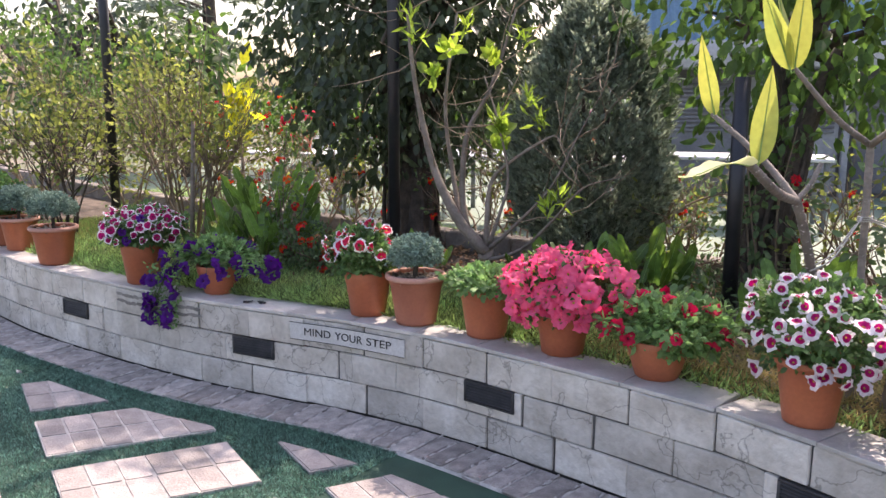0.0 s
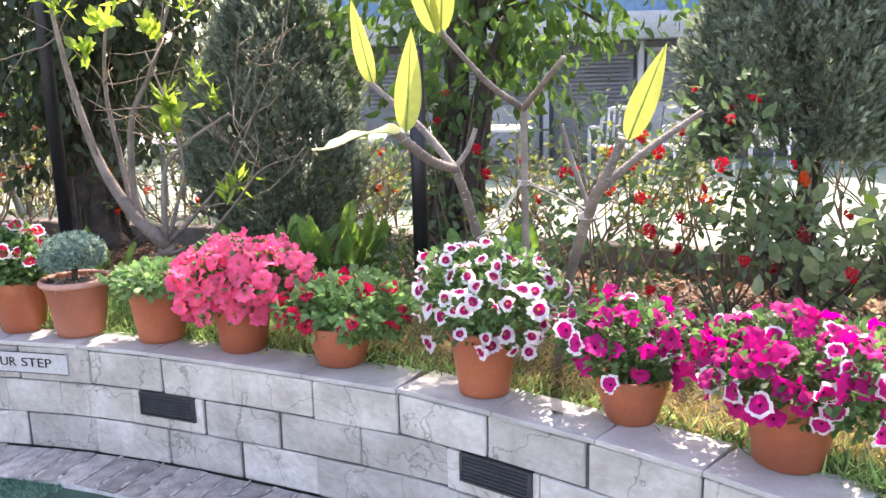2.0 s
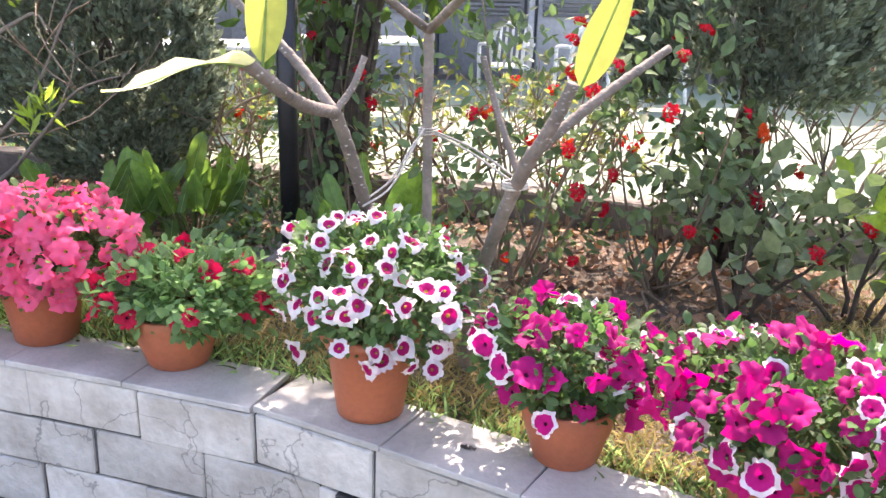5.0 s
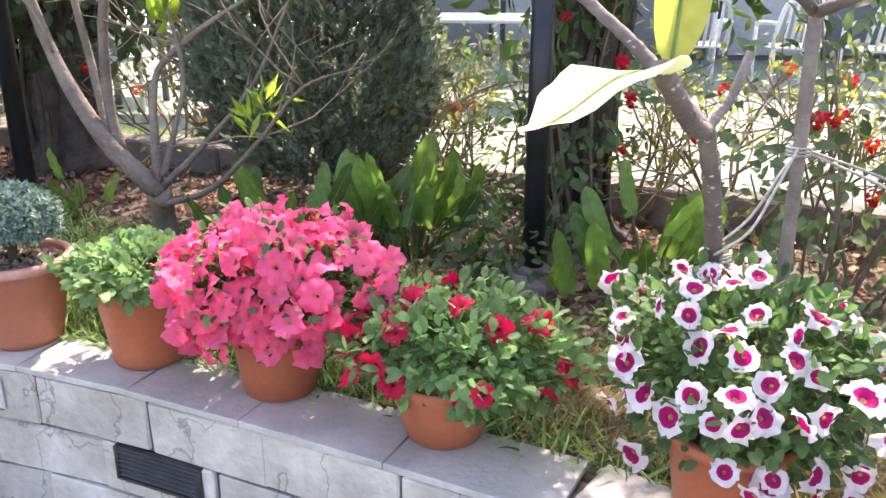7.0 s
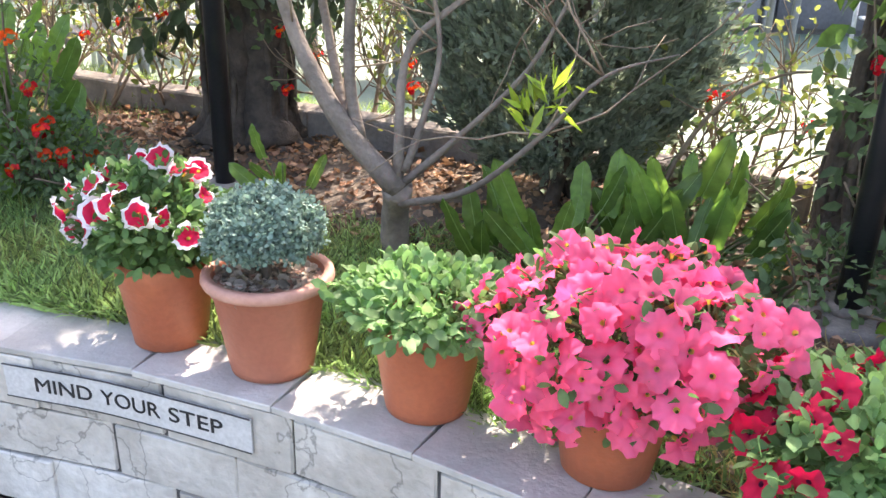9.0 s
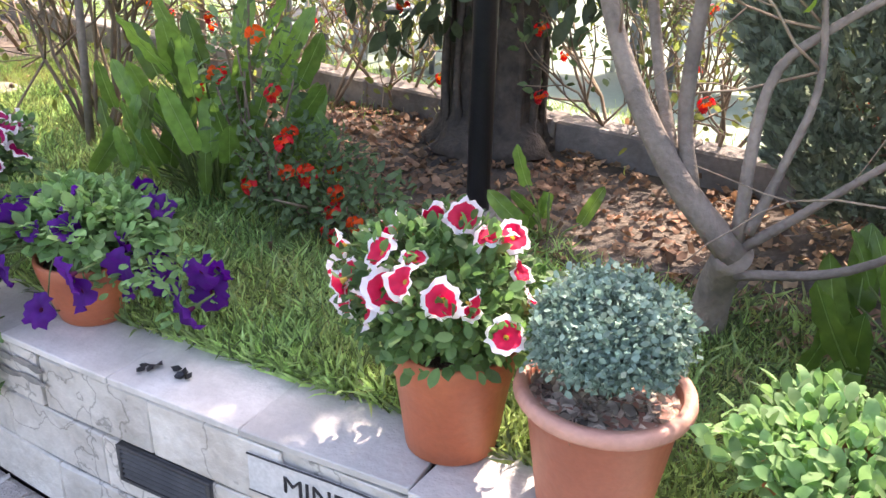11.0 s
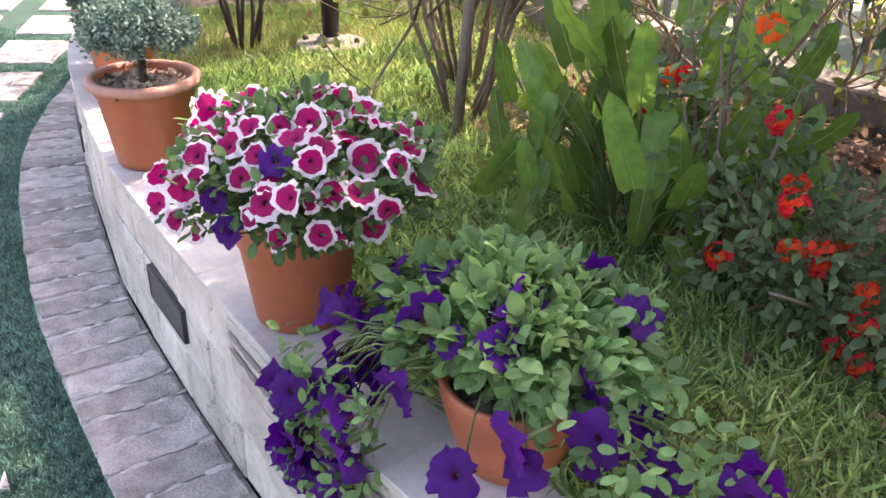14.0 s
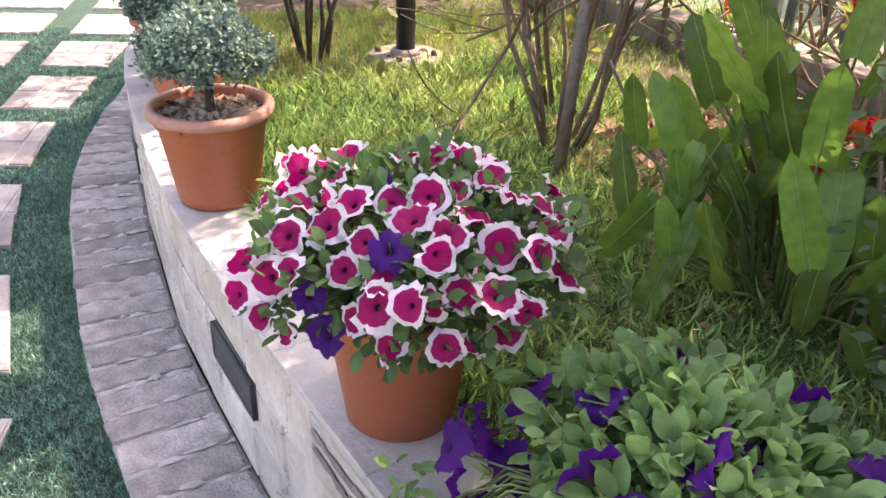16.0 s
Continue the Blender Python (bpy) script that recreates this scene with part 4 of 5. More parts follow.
# ---- poles ----
def pole(x, y, h, label, plate=True):
    th = tagged(empty("lamp_pole", x, y, LAWN), label, "pole", "black poles")
    part("shaft", mesh_of("shaft", *lathe([(.038, .03), (.038, h)], 24), M_BLACK), th)
    part("collar", mesh_of("collar", *lathe([(.062, .03), (.062, .045), (.05, .055)], 20), M_PLATE), th)
    if plate:
        pl = part("base_plate", mesh_of("base_plate", *lathe([(.15, -.03), (.155, 0), (.153, .026), (.14, .033)], 36), M_PLATE), th, "round weathered base plate")
        for k in range(4):
            a = .5 + k * math.pi / 2
            part("bolt", mesh_of("bolt", *lathe([(.014, .03), (.014, .046), (.008, .052)], 6), M_RUST), pl, at=pose(math.cos(a) * .115, math.sin(a) * .115, 0))


pole(-1.03, 5.19, 3.2, "tall black round pole bolted to a plate in the lawn")
pole(-3.77, 6.0, 3.2, "tall black round pole on a plate beside twiggy shrubs")
pole(1.02, 4.42, 1.22, "short black pole with a cut top beside the plumeria")
pole(2.85, 3.06, 2.8, "tall black round pole standing by the glossy shrub")

# ---- trees and shrubs ----
def branching(start, direction, length, radius, depth, spread=.6, kids=3, droop=0.0):
    """Branch lines of a tree: list of (points, radii), and the tips."""
    out, tips = [], []
    def grow(p, d, L, r, k):
        pts = [np.array(p, float)]
        dd = unit(np.array(d, float))
        for i in range(4):
            dd = unit(dd + rng.normal(size=3) * .16 + np.array((0, 0, .05 - droop)))
            pts.append(pts[-1] + dd * L / 4)
        out.append((pts, [r, r * .6]))
        if k == 0:
            tips.append((pts[-1], dd))
            tips.append((pts[2], dd))
            return
        for i in range(kids):
            j = int(rng.integers(2, 5))
            grow(pts[j], unit(dd + rng.normal(size=3) * spread), L * rng.uniform(.55, .8), r * .55, k - 1)
    grow(start, direction, length, radius, depth)
    return out, tips


def wood(lines, sides=6, wob=.08):
    return joined([tube(p, r, sides, wob) for p, r in lines])


def crown(centre, radii, n, size, leaf, droop=.6, inner=.35, hole=.0):
    q, d = ball_points(n, inner)
    w = np.array([noise.noise(Vector(p * 2.3 + (centre[0], 0, 0))) for p in d * 1.0])
    w2 = np.array([noise.noise(Vector(p * 4.5)) for p in q])
    keep = w2 > -.25 + hole
    pos = q * (1 + w * .45)[:, None] * radii + centre
    al = d * .5 + rng.normal(size=d.shape) * .5 - np.array((0, 0, droop))
    fc_ = d + rng.normal(size=d.shape) * .5 + (0, 0, .4)
    return scatter(leaf, pos[keep], al[keep], fc_[keep], (rng.uniform(.7, 1.3, n) * size)[keep])


def ficus(x, y, trunk_r, centre, radii, n, leafmat, label, stems, size=.075):
    th = tagged(empty("ficus_tree", x, y, LAWN - .02), label, "tree")
    c = np.array(centre) - (x, y, LAWN - .02)
    lines = []
    for k in range(stems):
        a = k * 6.28 / stems + .5
        b = np.array((math.cos(a), math.sin(a), 0)) * trunk_r * .55
        lines.append(([b * 1.7, b * 1.1 + (0, 0, .18), b + (.02, 0, .5), b * 1.1 + (c * .35) + (0, 0, .25), b * 3 + c * .75], [trunk_r * .75, trunk_r * .5, trunk_r * .48, trunk_r * .4, trunk_r * .15]))
    tr = part("trunk", mesh_of("trunk", *wood([(smooth_line(p, 16), r) for p, r in lines], 10, .12), M_BARK_D), th)
    roots = []
    for k in range(22):
        a = rng.uniform(0, 6.28)
        q = np.array((math.cos(a), math.sin(a), 0)) * trunk_r
        roots.append((smooth_line([q * 1.9 + (0, 0, -.01), q * 1.15 + (0, 0, .1), q * 1.02 + rng.normal(size=3) * .015 + (0, 0, .4), q * .95 + rng.normal(size=3) * .03 + c * .3 + (0, 0, .35)], 12), [.03, .018, .016, .012]))
    part("root_mass", mesh_of("root_mass", *wood(roots, 5, .1), M_BARK_D), tr)
    bl = []
    for k in range(14):
        l, _t = branching(c * .75 + rng.normal(size=3) * .06, rng.normal(size=3) * (1, 1, .5) + (0, 0, 1.1), max(radii) * .5, trunk_r * .22, 1, .7, 3)
        bl += l
    part("branchwork", mesh_of("branchwork", *wood(bl, 5), M_BARK_D), th)
    part("crown", mesh_of("crown", *crown(c, radii, n, size, OVATE), leafmat), th)


ficus(-1.2, 6.05, .19, (-1.22, 6.1, 2.42), (1.15, 1.0, 1.35), 14000, M_LEAF_A, "dark weeping fig with a root-wrapped trunk behind the lawn", 5, .085)
ficus(1.22, 4.9, .13, (1.45, 5.1, 2.35), (1.0, .8, 1.05), 4200, M_LEAF_B, "light green fig with several twisted trunks in the bed", 4, .085)


def thuja(x, y, r, h, label, foot=.1):
    th = tagged(empty("thuja_bush", x, y, LAWN - .02), label, "conifer", "thuja bushes")
    stems = [(smooth_line([(rng.normal() * .05, rng.normal() * .05, 0), (rng.normal() * .06, rng.normal() * .06, h * .3), (rng.normal() * .1, rng.normal() * .1, h * .7)], 8), [.03, .02, .01]) for _ in range(6)]
    part("trunk", mesh_of("trunk", *wood(stems, 6), M_BARK_D), th)
    n = 2100
    z = rng.uniform(foot, 1, n)
    a = rng.uniform(0, 6.28, n)
    prof = np.interp(z, [.08, .2, .38, .6, .85, 1], [.45, .8, 1, .96, .6, .12])
    q = prof * rng.uniform(.55, 1.0, n) ** .5 * r * (1 + .14 * np.sin(3 * a + z * 9) + .1 * np.sin(7 * a))
    c = np.c_[np.cos(a) * q, np.sin(a) * q, z * h + rng.normal(size=n) * .02]
    out = np.c_[np.cos(a), np.sin(a), np.full(n, 1.1)]
    k = 26
    cc, oo = c.repeat(k, 0), unit(out + rng.normal(size=out.shape) * .25).repeat(k, 0)
    side = unit(np.cross(oo, rng.normal(size=(n, 3)).repeat(k, 0)))
    u = rng.uniform(0, 1, len(cc))
    pos = cc + oo * (u * .12)[:, None] + side * (rng.normal(size=len(cc)) * .018)[:, None]
    v, f = scatter(SPRAY, pos, oo + side * rng.normal(size=len(cc))[:, None] * .7, rng.normal(size=oo.shape), rng.uniform(.025, .06, len(cc)))
    part("sprays", mesh_of("sprays", v, f, M_THUJA), th)


thuja(.22, 5.32, .45, 1.62, "dense dark green thuja bush rising from the bed")
thuja(2.80, 4.25, .42, 1.85, "broad dark green thuja bush near the court", .36)

# bare grey-limbed young tree
th = tagged(empty("young_tree", 0, 0, 0), "young grey-barked tree with few tufts of bright leaves", "tree")
BOUGHS = [[(-.30, 4.69, .5), (-.29, 4.64, .68), (-.27, 4.56, .79)],
         [(-.27, 4.56, .78), (-.44, 4.56, .98), (-.58, 4.6, 1.23), (-.67, 4.62, 1.55), (-.72, 4.62, 1.83), (-.74, 4.6, 2.1)],
         [(-.38, 4.56, .91), (-.42, 4.6, 1.11), (-.40, 4.62, 1.43), (-.29, 4.62, 1.64), (-.22, 4.62, 1.82), (-.14, 4.64, 2.1)],
         [(-.42, 4.57, .96), (-.5, 4.7, 1.2), (-.56, 4.74, 1.6), (-.5, 4.76, 2.1)],
         [(-.27, 4.56, .8), (-.26, 4.6, 1.15), (-.16, 4.62, 1.28), (.02, 4.62, 1.4), (.1, 4.6, 1.43), (.13, 4.6, 1.36)],
         [(-.26, 4.56, .8), (-.12, 4.55, .93), (.09, 4.5, 1.16), (.22, 4.5, 1.42), (.35, 4.5, 1.67)],
         [(-.25, 4.56, .84), (-.2, 4.58, 1.0), (-.16, 4.6, 1.2), (-.22, 4.6, 1.5), (-.3, 4.6, 1.75)],
         [(-.26, 4.55, .74), (-.05, 4.45, .83), (.14, 4.36, 1.02), (.28, 4.34, 1.18), (.46, 4.36, 1.24)]]
RAD = [[.05, .042, .045], [.036, .03, .022, .016, .012, .008], [.02, .018, .016, .012, .01, .006], [.016, .014, .01, .006], [.018, .012, .01, .008, .005, .003],
       [.014, .01, .007, .005, .002], [.014, .01, .008, .006, .004], [.013, .01, .007, .005, .002]]
part("trunk", mesh_of("trunk", *tube(smooth_line(BOUGHS[0], 8), RAD[0], 12, .06), M_BARK_G), th)
for l, r in zip(BOUGHS[1:], RAD[1:]):
    part("limb", mesh_of("limb", *tube(smooth_line(l, 20), np.interp(np.linspace(0, 1, len(smooth_line(l, 20))), np.linspace(0, 1, len(r)), r), 8, .05), M_BARK_G), th)
tw = []
for l in BOUGHS[1:]:
    for k in range(5):
        a = np.array(l[int(rng.integers(2, len(l)))])
        b, _t = branching(a, rng.normal(size=3) * (1, .6, 1) + (0, 0, .5), .35, .004, 1, .6, 2)
        tw += b
part("twigwork", mesh_of("twigwork", *wood(tw, 4), M_TWIG), th)
tuft = []
for c in [(-.70, 4.6, 1.95), (-.72, 4.6, 2.05), (-.49, 4.6, 1.88), (-.27, 4.62, 1.84), (-.23, 4.62, 1.52), (-.18, 4.6, 1.45), (-.2, 4.62, 1.36), (-.05, 4.6, 1.62), (0, 4.62, 1.5), (-.4, 4.6, 2.0), (.16, 4.38, 1.12), (.1, 4.4, 1.06), (-.1, 4.6, 1.95), (-.58, 4.6, 1.75)]:
    n = 16
    q = rng.normal(size=(n, 3)) * .02 + c
    tuft.append(scatter(LANCE if rng.uniform() < .75 else OVATE, q, rng.normal(size=(n, 3)) * .7 + (0, 0, .7), rng.normal(size=(n, 3)), rng.uniform(.06, .11, n)))
part("leaf_tuft", mesh_of("leaf_tuft", *joined(tuft), M_LEAF_N), th, "bright new leaves")

# plumeria: three thick grey stems tied with string
def big_leaf(length, width, waves, fold, bend, heart=0.0, name="leaf", mats=(M_PHIL, M_PHILV), curl=0.0, seed=0):
    """A broad leaf with midrib and waved edge; grows along +y, faces +z. heart: lobes at its base."""
    g = np.random.default_rng(seed)
    nu_, nv = 13, 7
    V, F = [], []
    for i in range(nu_):
        u = i / (nu_ - 1)
        w = width * (np.sin(np.pi * min(1, u ** .8 * 1.02)) ** .75) * (1.12 - .45 * u) if not heart else width * (np.interp(u, [0, .08, .3, .6, .82, .94, 1], [.65, .95, 1.0, .97, .78, .45, .03]))
        for j in range(nv):
            c = j / (nv - 1) * 2 - 1
            x = c * w
            y = u * length - heart * length * abs(c) ** 1.5 * max(0, 1 - u * 3)
            z = abs(c) * fold * w + waves * width * (abs(c) ** 2) * np.sin(u * 19 + 3 * c + seed) - bend * length * u * u + curl * np.sin(u * 5) * length
            V.append((x, y, z))
    for i in range(nu_ - 1):
        for j in range(nv - 1):
            a = i * nv + j
            F.append([a, a + 1, a + nv + 1, a + nv])
    sl = [0] * len(F)
    rib = [(0, -.02 * length, 0)] + [(0, u * length, -bend * length * u * u + curl * np.sin(u * 5) * length + .0015) for u in np.linspace(0, .97, 8)]
    tv, tf = tube(rib, np.linspace(.012, .003, 9) * length, 5)
    k = len(V)
    V += tv.tolist()
    F += [[q + k for q in fq] for fq in tf]
    sl += [1] * len(tf)
    return mesh_of(name, V, F, list(mats), sl)


def aim(pos, along, up):
    """A pose that carries +y to along and +z near up."""
    y = Vector(along).normalized()
    x = y.cross(Vector(up)).normalized()
    z = x.cross(y)
    m = Matrix((x, y, z)).transposed().to_4x4()
    m.translation = pos
    return m


PLUM_LEAVES = [big_leaf(.31, .043, .03, .18, .03, name="plumeria_leaf", mats=(M_PLUM, M_PHILV), seed=k) for k in range(2)]
PLUM_PALE = big_leaf(.36, .072, .06, .2, -.06, name="plumeria_leaf", mats=(M_PLUMP, M_PHILV), curl=.05, seed=5)


def plumeria(lines, radii, leaves, label):
    th = tagged(empty("plumeria", *lines[0][0]), label, "small tree", "plumerias tied with string")
    o = np.array(lines[0][0])
    for k, (l, r) in enumerate(zip(lines, radii)):
        P = smooth_line(np.array(l) - o, 40)
        R = np.interp(np.linspace(0, 1, len(P)), np.linspace(0, 1, len(r)), r)
        R = R * .68 * (1 + .06 * np.sin(np.arange(len(P)) * 2.1))
        st = part("stem" if k == 0 else "branch", mesh_of("stem", *tube(P, R, 12, .05), M_BARK_P), th)
        n = int(len(P) * 1.6)
        i = rng.integers(1, len(P) - 1, n)
        d = unit(rng.normal(size=(n, 3)) * (1, 1, .4) + (0, -.5, 0))
        v, f = scatter((np.array([(-.9, 0, 0), (0, -.45, .1), (.9, 0, 0), (0, .45, .1)]), np.array([(0, 1, 2), (0, 2, 3)])), P[i] + d * (R[i] * 1.02)[:, None], np.tile((0, 0, 1.0), (n, 1)), d, R[i] * .38)
        part("bark_scarring", mesh_of("bark_scarring", v, f, M_SCAR), st)
    for me, p, al, up in leaves:
        part("leaf", me, th, at=aim(np.array(p) - o, al, up))


plumeria([[(1.27, 3.36, .5), (1.25, 3.33, .9), (1.2, 3.24, 1.12), (1.144, 3.163, 1.29)], [(1.144, 3.163, 1.28), (1.06, 2.98, 1.33), (.96, 2.8, 1.43)],
          [(1.144, 3.163, 1.285), (1.03, 3.27, 1.42), (.86, 3.42, 1.57)], [(1.144, 3.163, 1.28), (1.19, 3.18, 1.34), (1.22, 3.2, 1.41)]],
         [[.03, .027, .025, .024], [.023, .022, .021], [.02, .018, .014], [.014, .012]],
         [(PLUM_PALE, (.97, 2.81, 1.42), (-.24, -.32, -.02), (0, .25, 1)), (PLUM_LEAVES[0], (.99, 2.87, 1.42), (.03, .02, .34), (.15, -1, 0)),
          (PLUM_LEAVES[1], (.87, 3.41, 1.56), (-.07, -.02, .3), (-.7, -1, .1))], "grey-barked plumeria with a few yellowing leaves behind the pots")
plumeria([[(1.415, 3.39, .5), (1.41, 3.37, .9), (1.405, 3.37, 1.2), (1.404, 3.383, 1.474)], [(1.404, 3.383, 1.465), (1.27, 3.28, 1.56), (1.11, 3.19, 1.73)], [(1.404, 3.383, 1.465), (1.43, 3.1, 1.55), (1.47, 2.92, 1.63)]],
         [[.022, .02, .02, .02], [.018, .016, .012], [.018, .016, .012]],
         [(PLUM_LEAVES[0], (1.11, 3.19, 1.72), (.02, -.03, .36), (.1, -1, 0)), (PLUM_LEAVES[1], (1.1, 3.19, 1.72), (-.1, .02, .26), (-.6, -1, .1)), (PLUM_LEAVES[0], (1.1, 3.2, 1.72), (-.05, .05, .28), (1, -.5, 0))],
         "upright plumeria stem with two forks standing between two others")
plumeria([[(1.52, 3.32, .5), (1.53, 3.22, .8), (1.55, 3.07, 1.04), (1.58, 2.93, 1.23)], [(1.58, 2.93, 1.22), (1.61, 2.88, 1.31), (1.635, 2.851, 1.39)], [(1.58, 2.94, 1.22), (1.75, 3.0, 1.34), (1.95, 3.09, 1.45)], [(1.57, 3.0, 1.15), (1.53, 3.1, 1.3), (1.5, 3.14, 1.42)]],
         [[.031, .028, .026, .025], [.024, .022, .021], [.021, .018, .015], [.013, .011]], [(PLUM_LEAVES[1], (1.65, 2.85, 1.38), (.13, .02, .32), (-.3, -1, .1))],
         "leaning plumeria stem with a long branch and one yellow leaf")
rope = tagged(empty("tie_string", 1.4, 3.37, 1.2), "pale string tying three plumeria stems together", "string")
o = np.array((1.4, 3.37, 1.2))
for l in ([(1.225, 3.28, 1.03), (1.3, 3.31, 1.08), (1.36, 3.33, 1.17), (1.39, 3.345, 1.2)], [(1.22, 3.26, 1.02), (1.29, 3.28, 1.06), (1.34, 3.31, 1.13), (1.39, 3.345, 1.21)], [(1.42, 3.345, 1.2), (1.5, 3.2, 1.17), (1.57, 3.04, 1.13)], [(1.42, 3.345, 1.205), (1.5, 3.19, 1.185), (1.57, 3.03, 1.145)]):
    part("strand", mesh_of("strand", *tube(smooth_line(np.array(l) - o, 12), [.003, .003], 5), M_ROPE), rope)
for c, r in (((1.24, 3.31, 1.0), .03), ((1.405, 3.37, 1.2), .024), ((1.565, 3.02, 1.13), .03)):
    a = np.linspace(0, 6.28 * 3, 40)
    part("loop", mesh_of("loop", *tube(np.c_[np.cos(a) * r, np.sin(a) * r, np.linspace(-.01, .012, 40)] + np.array(c) - o, [.003, .003], 5), M_ROPE), rope)

# philodendrons: each broad leaf its own mesh on its stalk
PHIL = [big_leaf(.30, .058, .17, .16, .12, .07, seed=k, name="leaf") for k in (1, 2, 3)] + [big_leaf(.33, .05, .19, .14, .09, .02, seed=k, name="leaf") for k in (4, 5, 6)]


def philodendron(x, y, n, spread, height, label, size=1.0, face=(0, -1, .4), upright=.6):
    th = tagged(empty("philodendron", x, y, LAWN), label, "plant", "philodendrons")
    stalks = []
    for k in range(n):
        a = rng.uniform(0, 6.28)
        q = np.sqrt(rng.uniform(0, 1)) * spread
        tip = np.array((math.cos(a) * q * 1.25, math.sin(a) * q * .8, rng.uniform(.25, 1.0) * height * (1 - .35 * q / spread)))
        root = tip * (.35, .35, 0)
        out = unit(np.array((math.cos(a) * .55, math.sin(a) * .35, 0)) + rng.normal(size=3) * .2)
        s_k = size * rng.uniform(.65, 1.1)
        al = out * .5 + np.array((0, 0, rng.uniform(.6, 1.6) if rng.uniform() < upright else -rng.uniform(.5, 1.6)))
        up = np.array(face) + out * .4 + rng.normal(size=3) * .35
        me = PHIL[int(rng.integers(len(PHIL)))]
        part("leaf", me, th, at=aim(tip, al, up) @ Matrix.Diagonal((s_k, s_k, s_k, 1)))
        stalks.append(tube(smooth_line([root, root * .7 + tip * (.3, .3, .6), tip], 6), [.008 * size, .005 * size], 5))
    part("stalk_tangle", mesh_of("stalk_tangle", *joined(stalks), M_STEM), th)


philodendron(-1.95, 5.12, 54, .30, .50, "big clump of philodendron with broad glossy lobed leaves", .64, (.3, -1, .3), .5)
philodendron(-2.0, 5.3, 34, .26, .66, "tall philodendron clump with long upright leaves", .68, (.3, -1, .3), .75)
philodendron(.2, 4.52, 36, .24, .30, "dark green philodendron clump behind the pink petunias", .62, upright=.85)
philodendron(.62, 4.62, 34, .2, .32, "bright backlit philodendron clump beside the black pole", .62, upright=.9)
philodendron(-.78, 5.12, 7, .09, .25, "small philodendron beside the pole plate", .5)
philodendron(1.36, 4.2, 24, .24, .34, "philodendron clump behind the plumeria stems", .68, upright=.8)
part("yellow_leaf", PLUM_LEAVES[0], tagged(empty("fallen_yellow_leaf", 1.33, 4.0, LAWN), "one yellowed leaf drooping from the clump", "leaf"), at=aim((0, 0, .16), (.05, -.1, -.3), (.2, -1, .3)) @ Matrix.Diagonal((.5, .5, .5, 1)))

# lantanas: leafy mounds with round flower heads
def head(mat, seed):
    n = 26
    _, d = ball_points(n)
    d[:, 2] = abs(d[:, 2])
    tv = (np.array([(-.5, -.5, 0), (.5, -.5, 0), (.5, .5, 0), (-.5, .5, 0), (0, 0, .12)]), np.array([(0, 1, 4), (1, 2, 4), (2, 3, 4), (3, 0, 4)]))
    v, f = scatter(tv, d * (.02, .02, .011), rng.normal(size=(n, 3)), d, np.full(n, .012))
    return mesh_of("flower_head", v, f, [mat, M_ORG], np.repeat(np.where(d[:, 2] > .75, 1, 0) if mat == M_CORAL else np.zeros(n, int), 4))


HEADS = [head(M_CORAL, 1), head(M_ORG, 2), head(M_RED, 3)]


def lantana(x, y, radii, cz, n, heads, label, leafmat=M_LANT, size=.05, woody=True, sparse=0.0, ids=(0, 0, 1)):
    th = tagged(empty("lantana_bush", x, y, LAWN), label, "shrub")
    q, d = ball_points(n, .3)
    w2 = np.array([noise.noise(Vector(p * 3 + (x, y, 0))) for p in q])
    keep = w2 > -.3 + sparse
    pos = np.maximum(q * radii * (1 + .25 * w2)[:, None] + (0, 0, cz), (-9, -9, .01))[keep]
    v, f = scatter(OVATE, pos, (d + rng.normal(size=d.shape) * .7)[keep], (d * .5 + (0, -.2, .8) + rng.normal(size=d.shape) * .4)[keep], rng.uniform(.6, 1.3, n)[keep] * size)
    part("foliage", mesh_of("foliage", v, f, leafmat), th)
    ls = []
    for k in range(12):
        e = rng.normal(size=3) * np.array(radii) * .6 + (0, 0, cz)
        ls.append((smooth_line([rng.normal(size=3) * (.05, .05, 0), e * (.5, .5, .5) + rng.normal(size=3) * .03, e], 8), [.007, .003]))
    part("branchwork", mesh_of("branchwork", *wood(ls, 5), M_TWIG), th)
    for k in range(heads):
        dd = unit(rng.normal(size=3) + np.array((0, -.9, .4)))
        p = dd * radii * rng.uniform(.8, 1.08) + (0, 0, cz)
        p[2] = max(p[2], .05)
        part("flower_head", HEADS[ids[int(rng.integers(len(ids)))]], th, at=Matrix.Translation(p) @ facing(dd + np.array((0, -.3, .3)), 0) @ Matrix.Diagonal((*([rng.uniform(.9, 1.4)] * 3), 1)))


lantana(-1.55, 5.0, (.22, .2, .17), .17, 1100, 9, "low lantana bush with orange and red flower heads", size=.034)
lantana(-1.75, 5.05, (.16, .16, .3), .42, 380, 6, "upright lantana sprig with orange flower heads", size=.036)
lantana(-1.35, 4.95, (.2, .18, .12), .1, 400, 6, "low lantana mound with orange flower heads on the lawn", size=.04)
lantana(1.85, 3.95, (.40, .3, .5), .55, 800, 18, "tall lantana with drooping olive leaves and red flower heads", M_LANT, .055, sparse=.1, ids=(2, 2, 0))
lantana(2.3, 3.8, (.3, .3, .5), .6, 450, 9, "tall sparse lantana with red flower heads by the thuja", M_LANT, .055, sparse=.1, ids=(2, 2, 1))
lantana(1.2, 4.75, (.25, .2, .45), .6, 500, 5, "sparse lantana shoots with red flower heads under the fig", M_LANT, .06, sparse=.15, ids=(2, 2))
lantana(.75, 5.15, (.3, .2, .12), .1, 500, 0, "low ground cover of small dark leaves", M_LANT, .04)
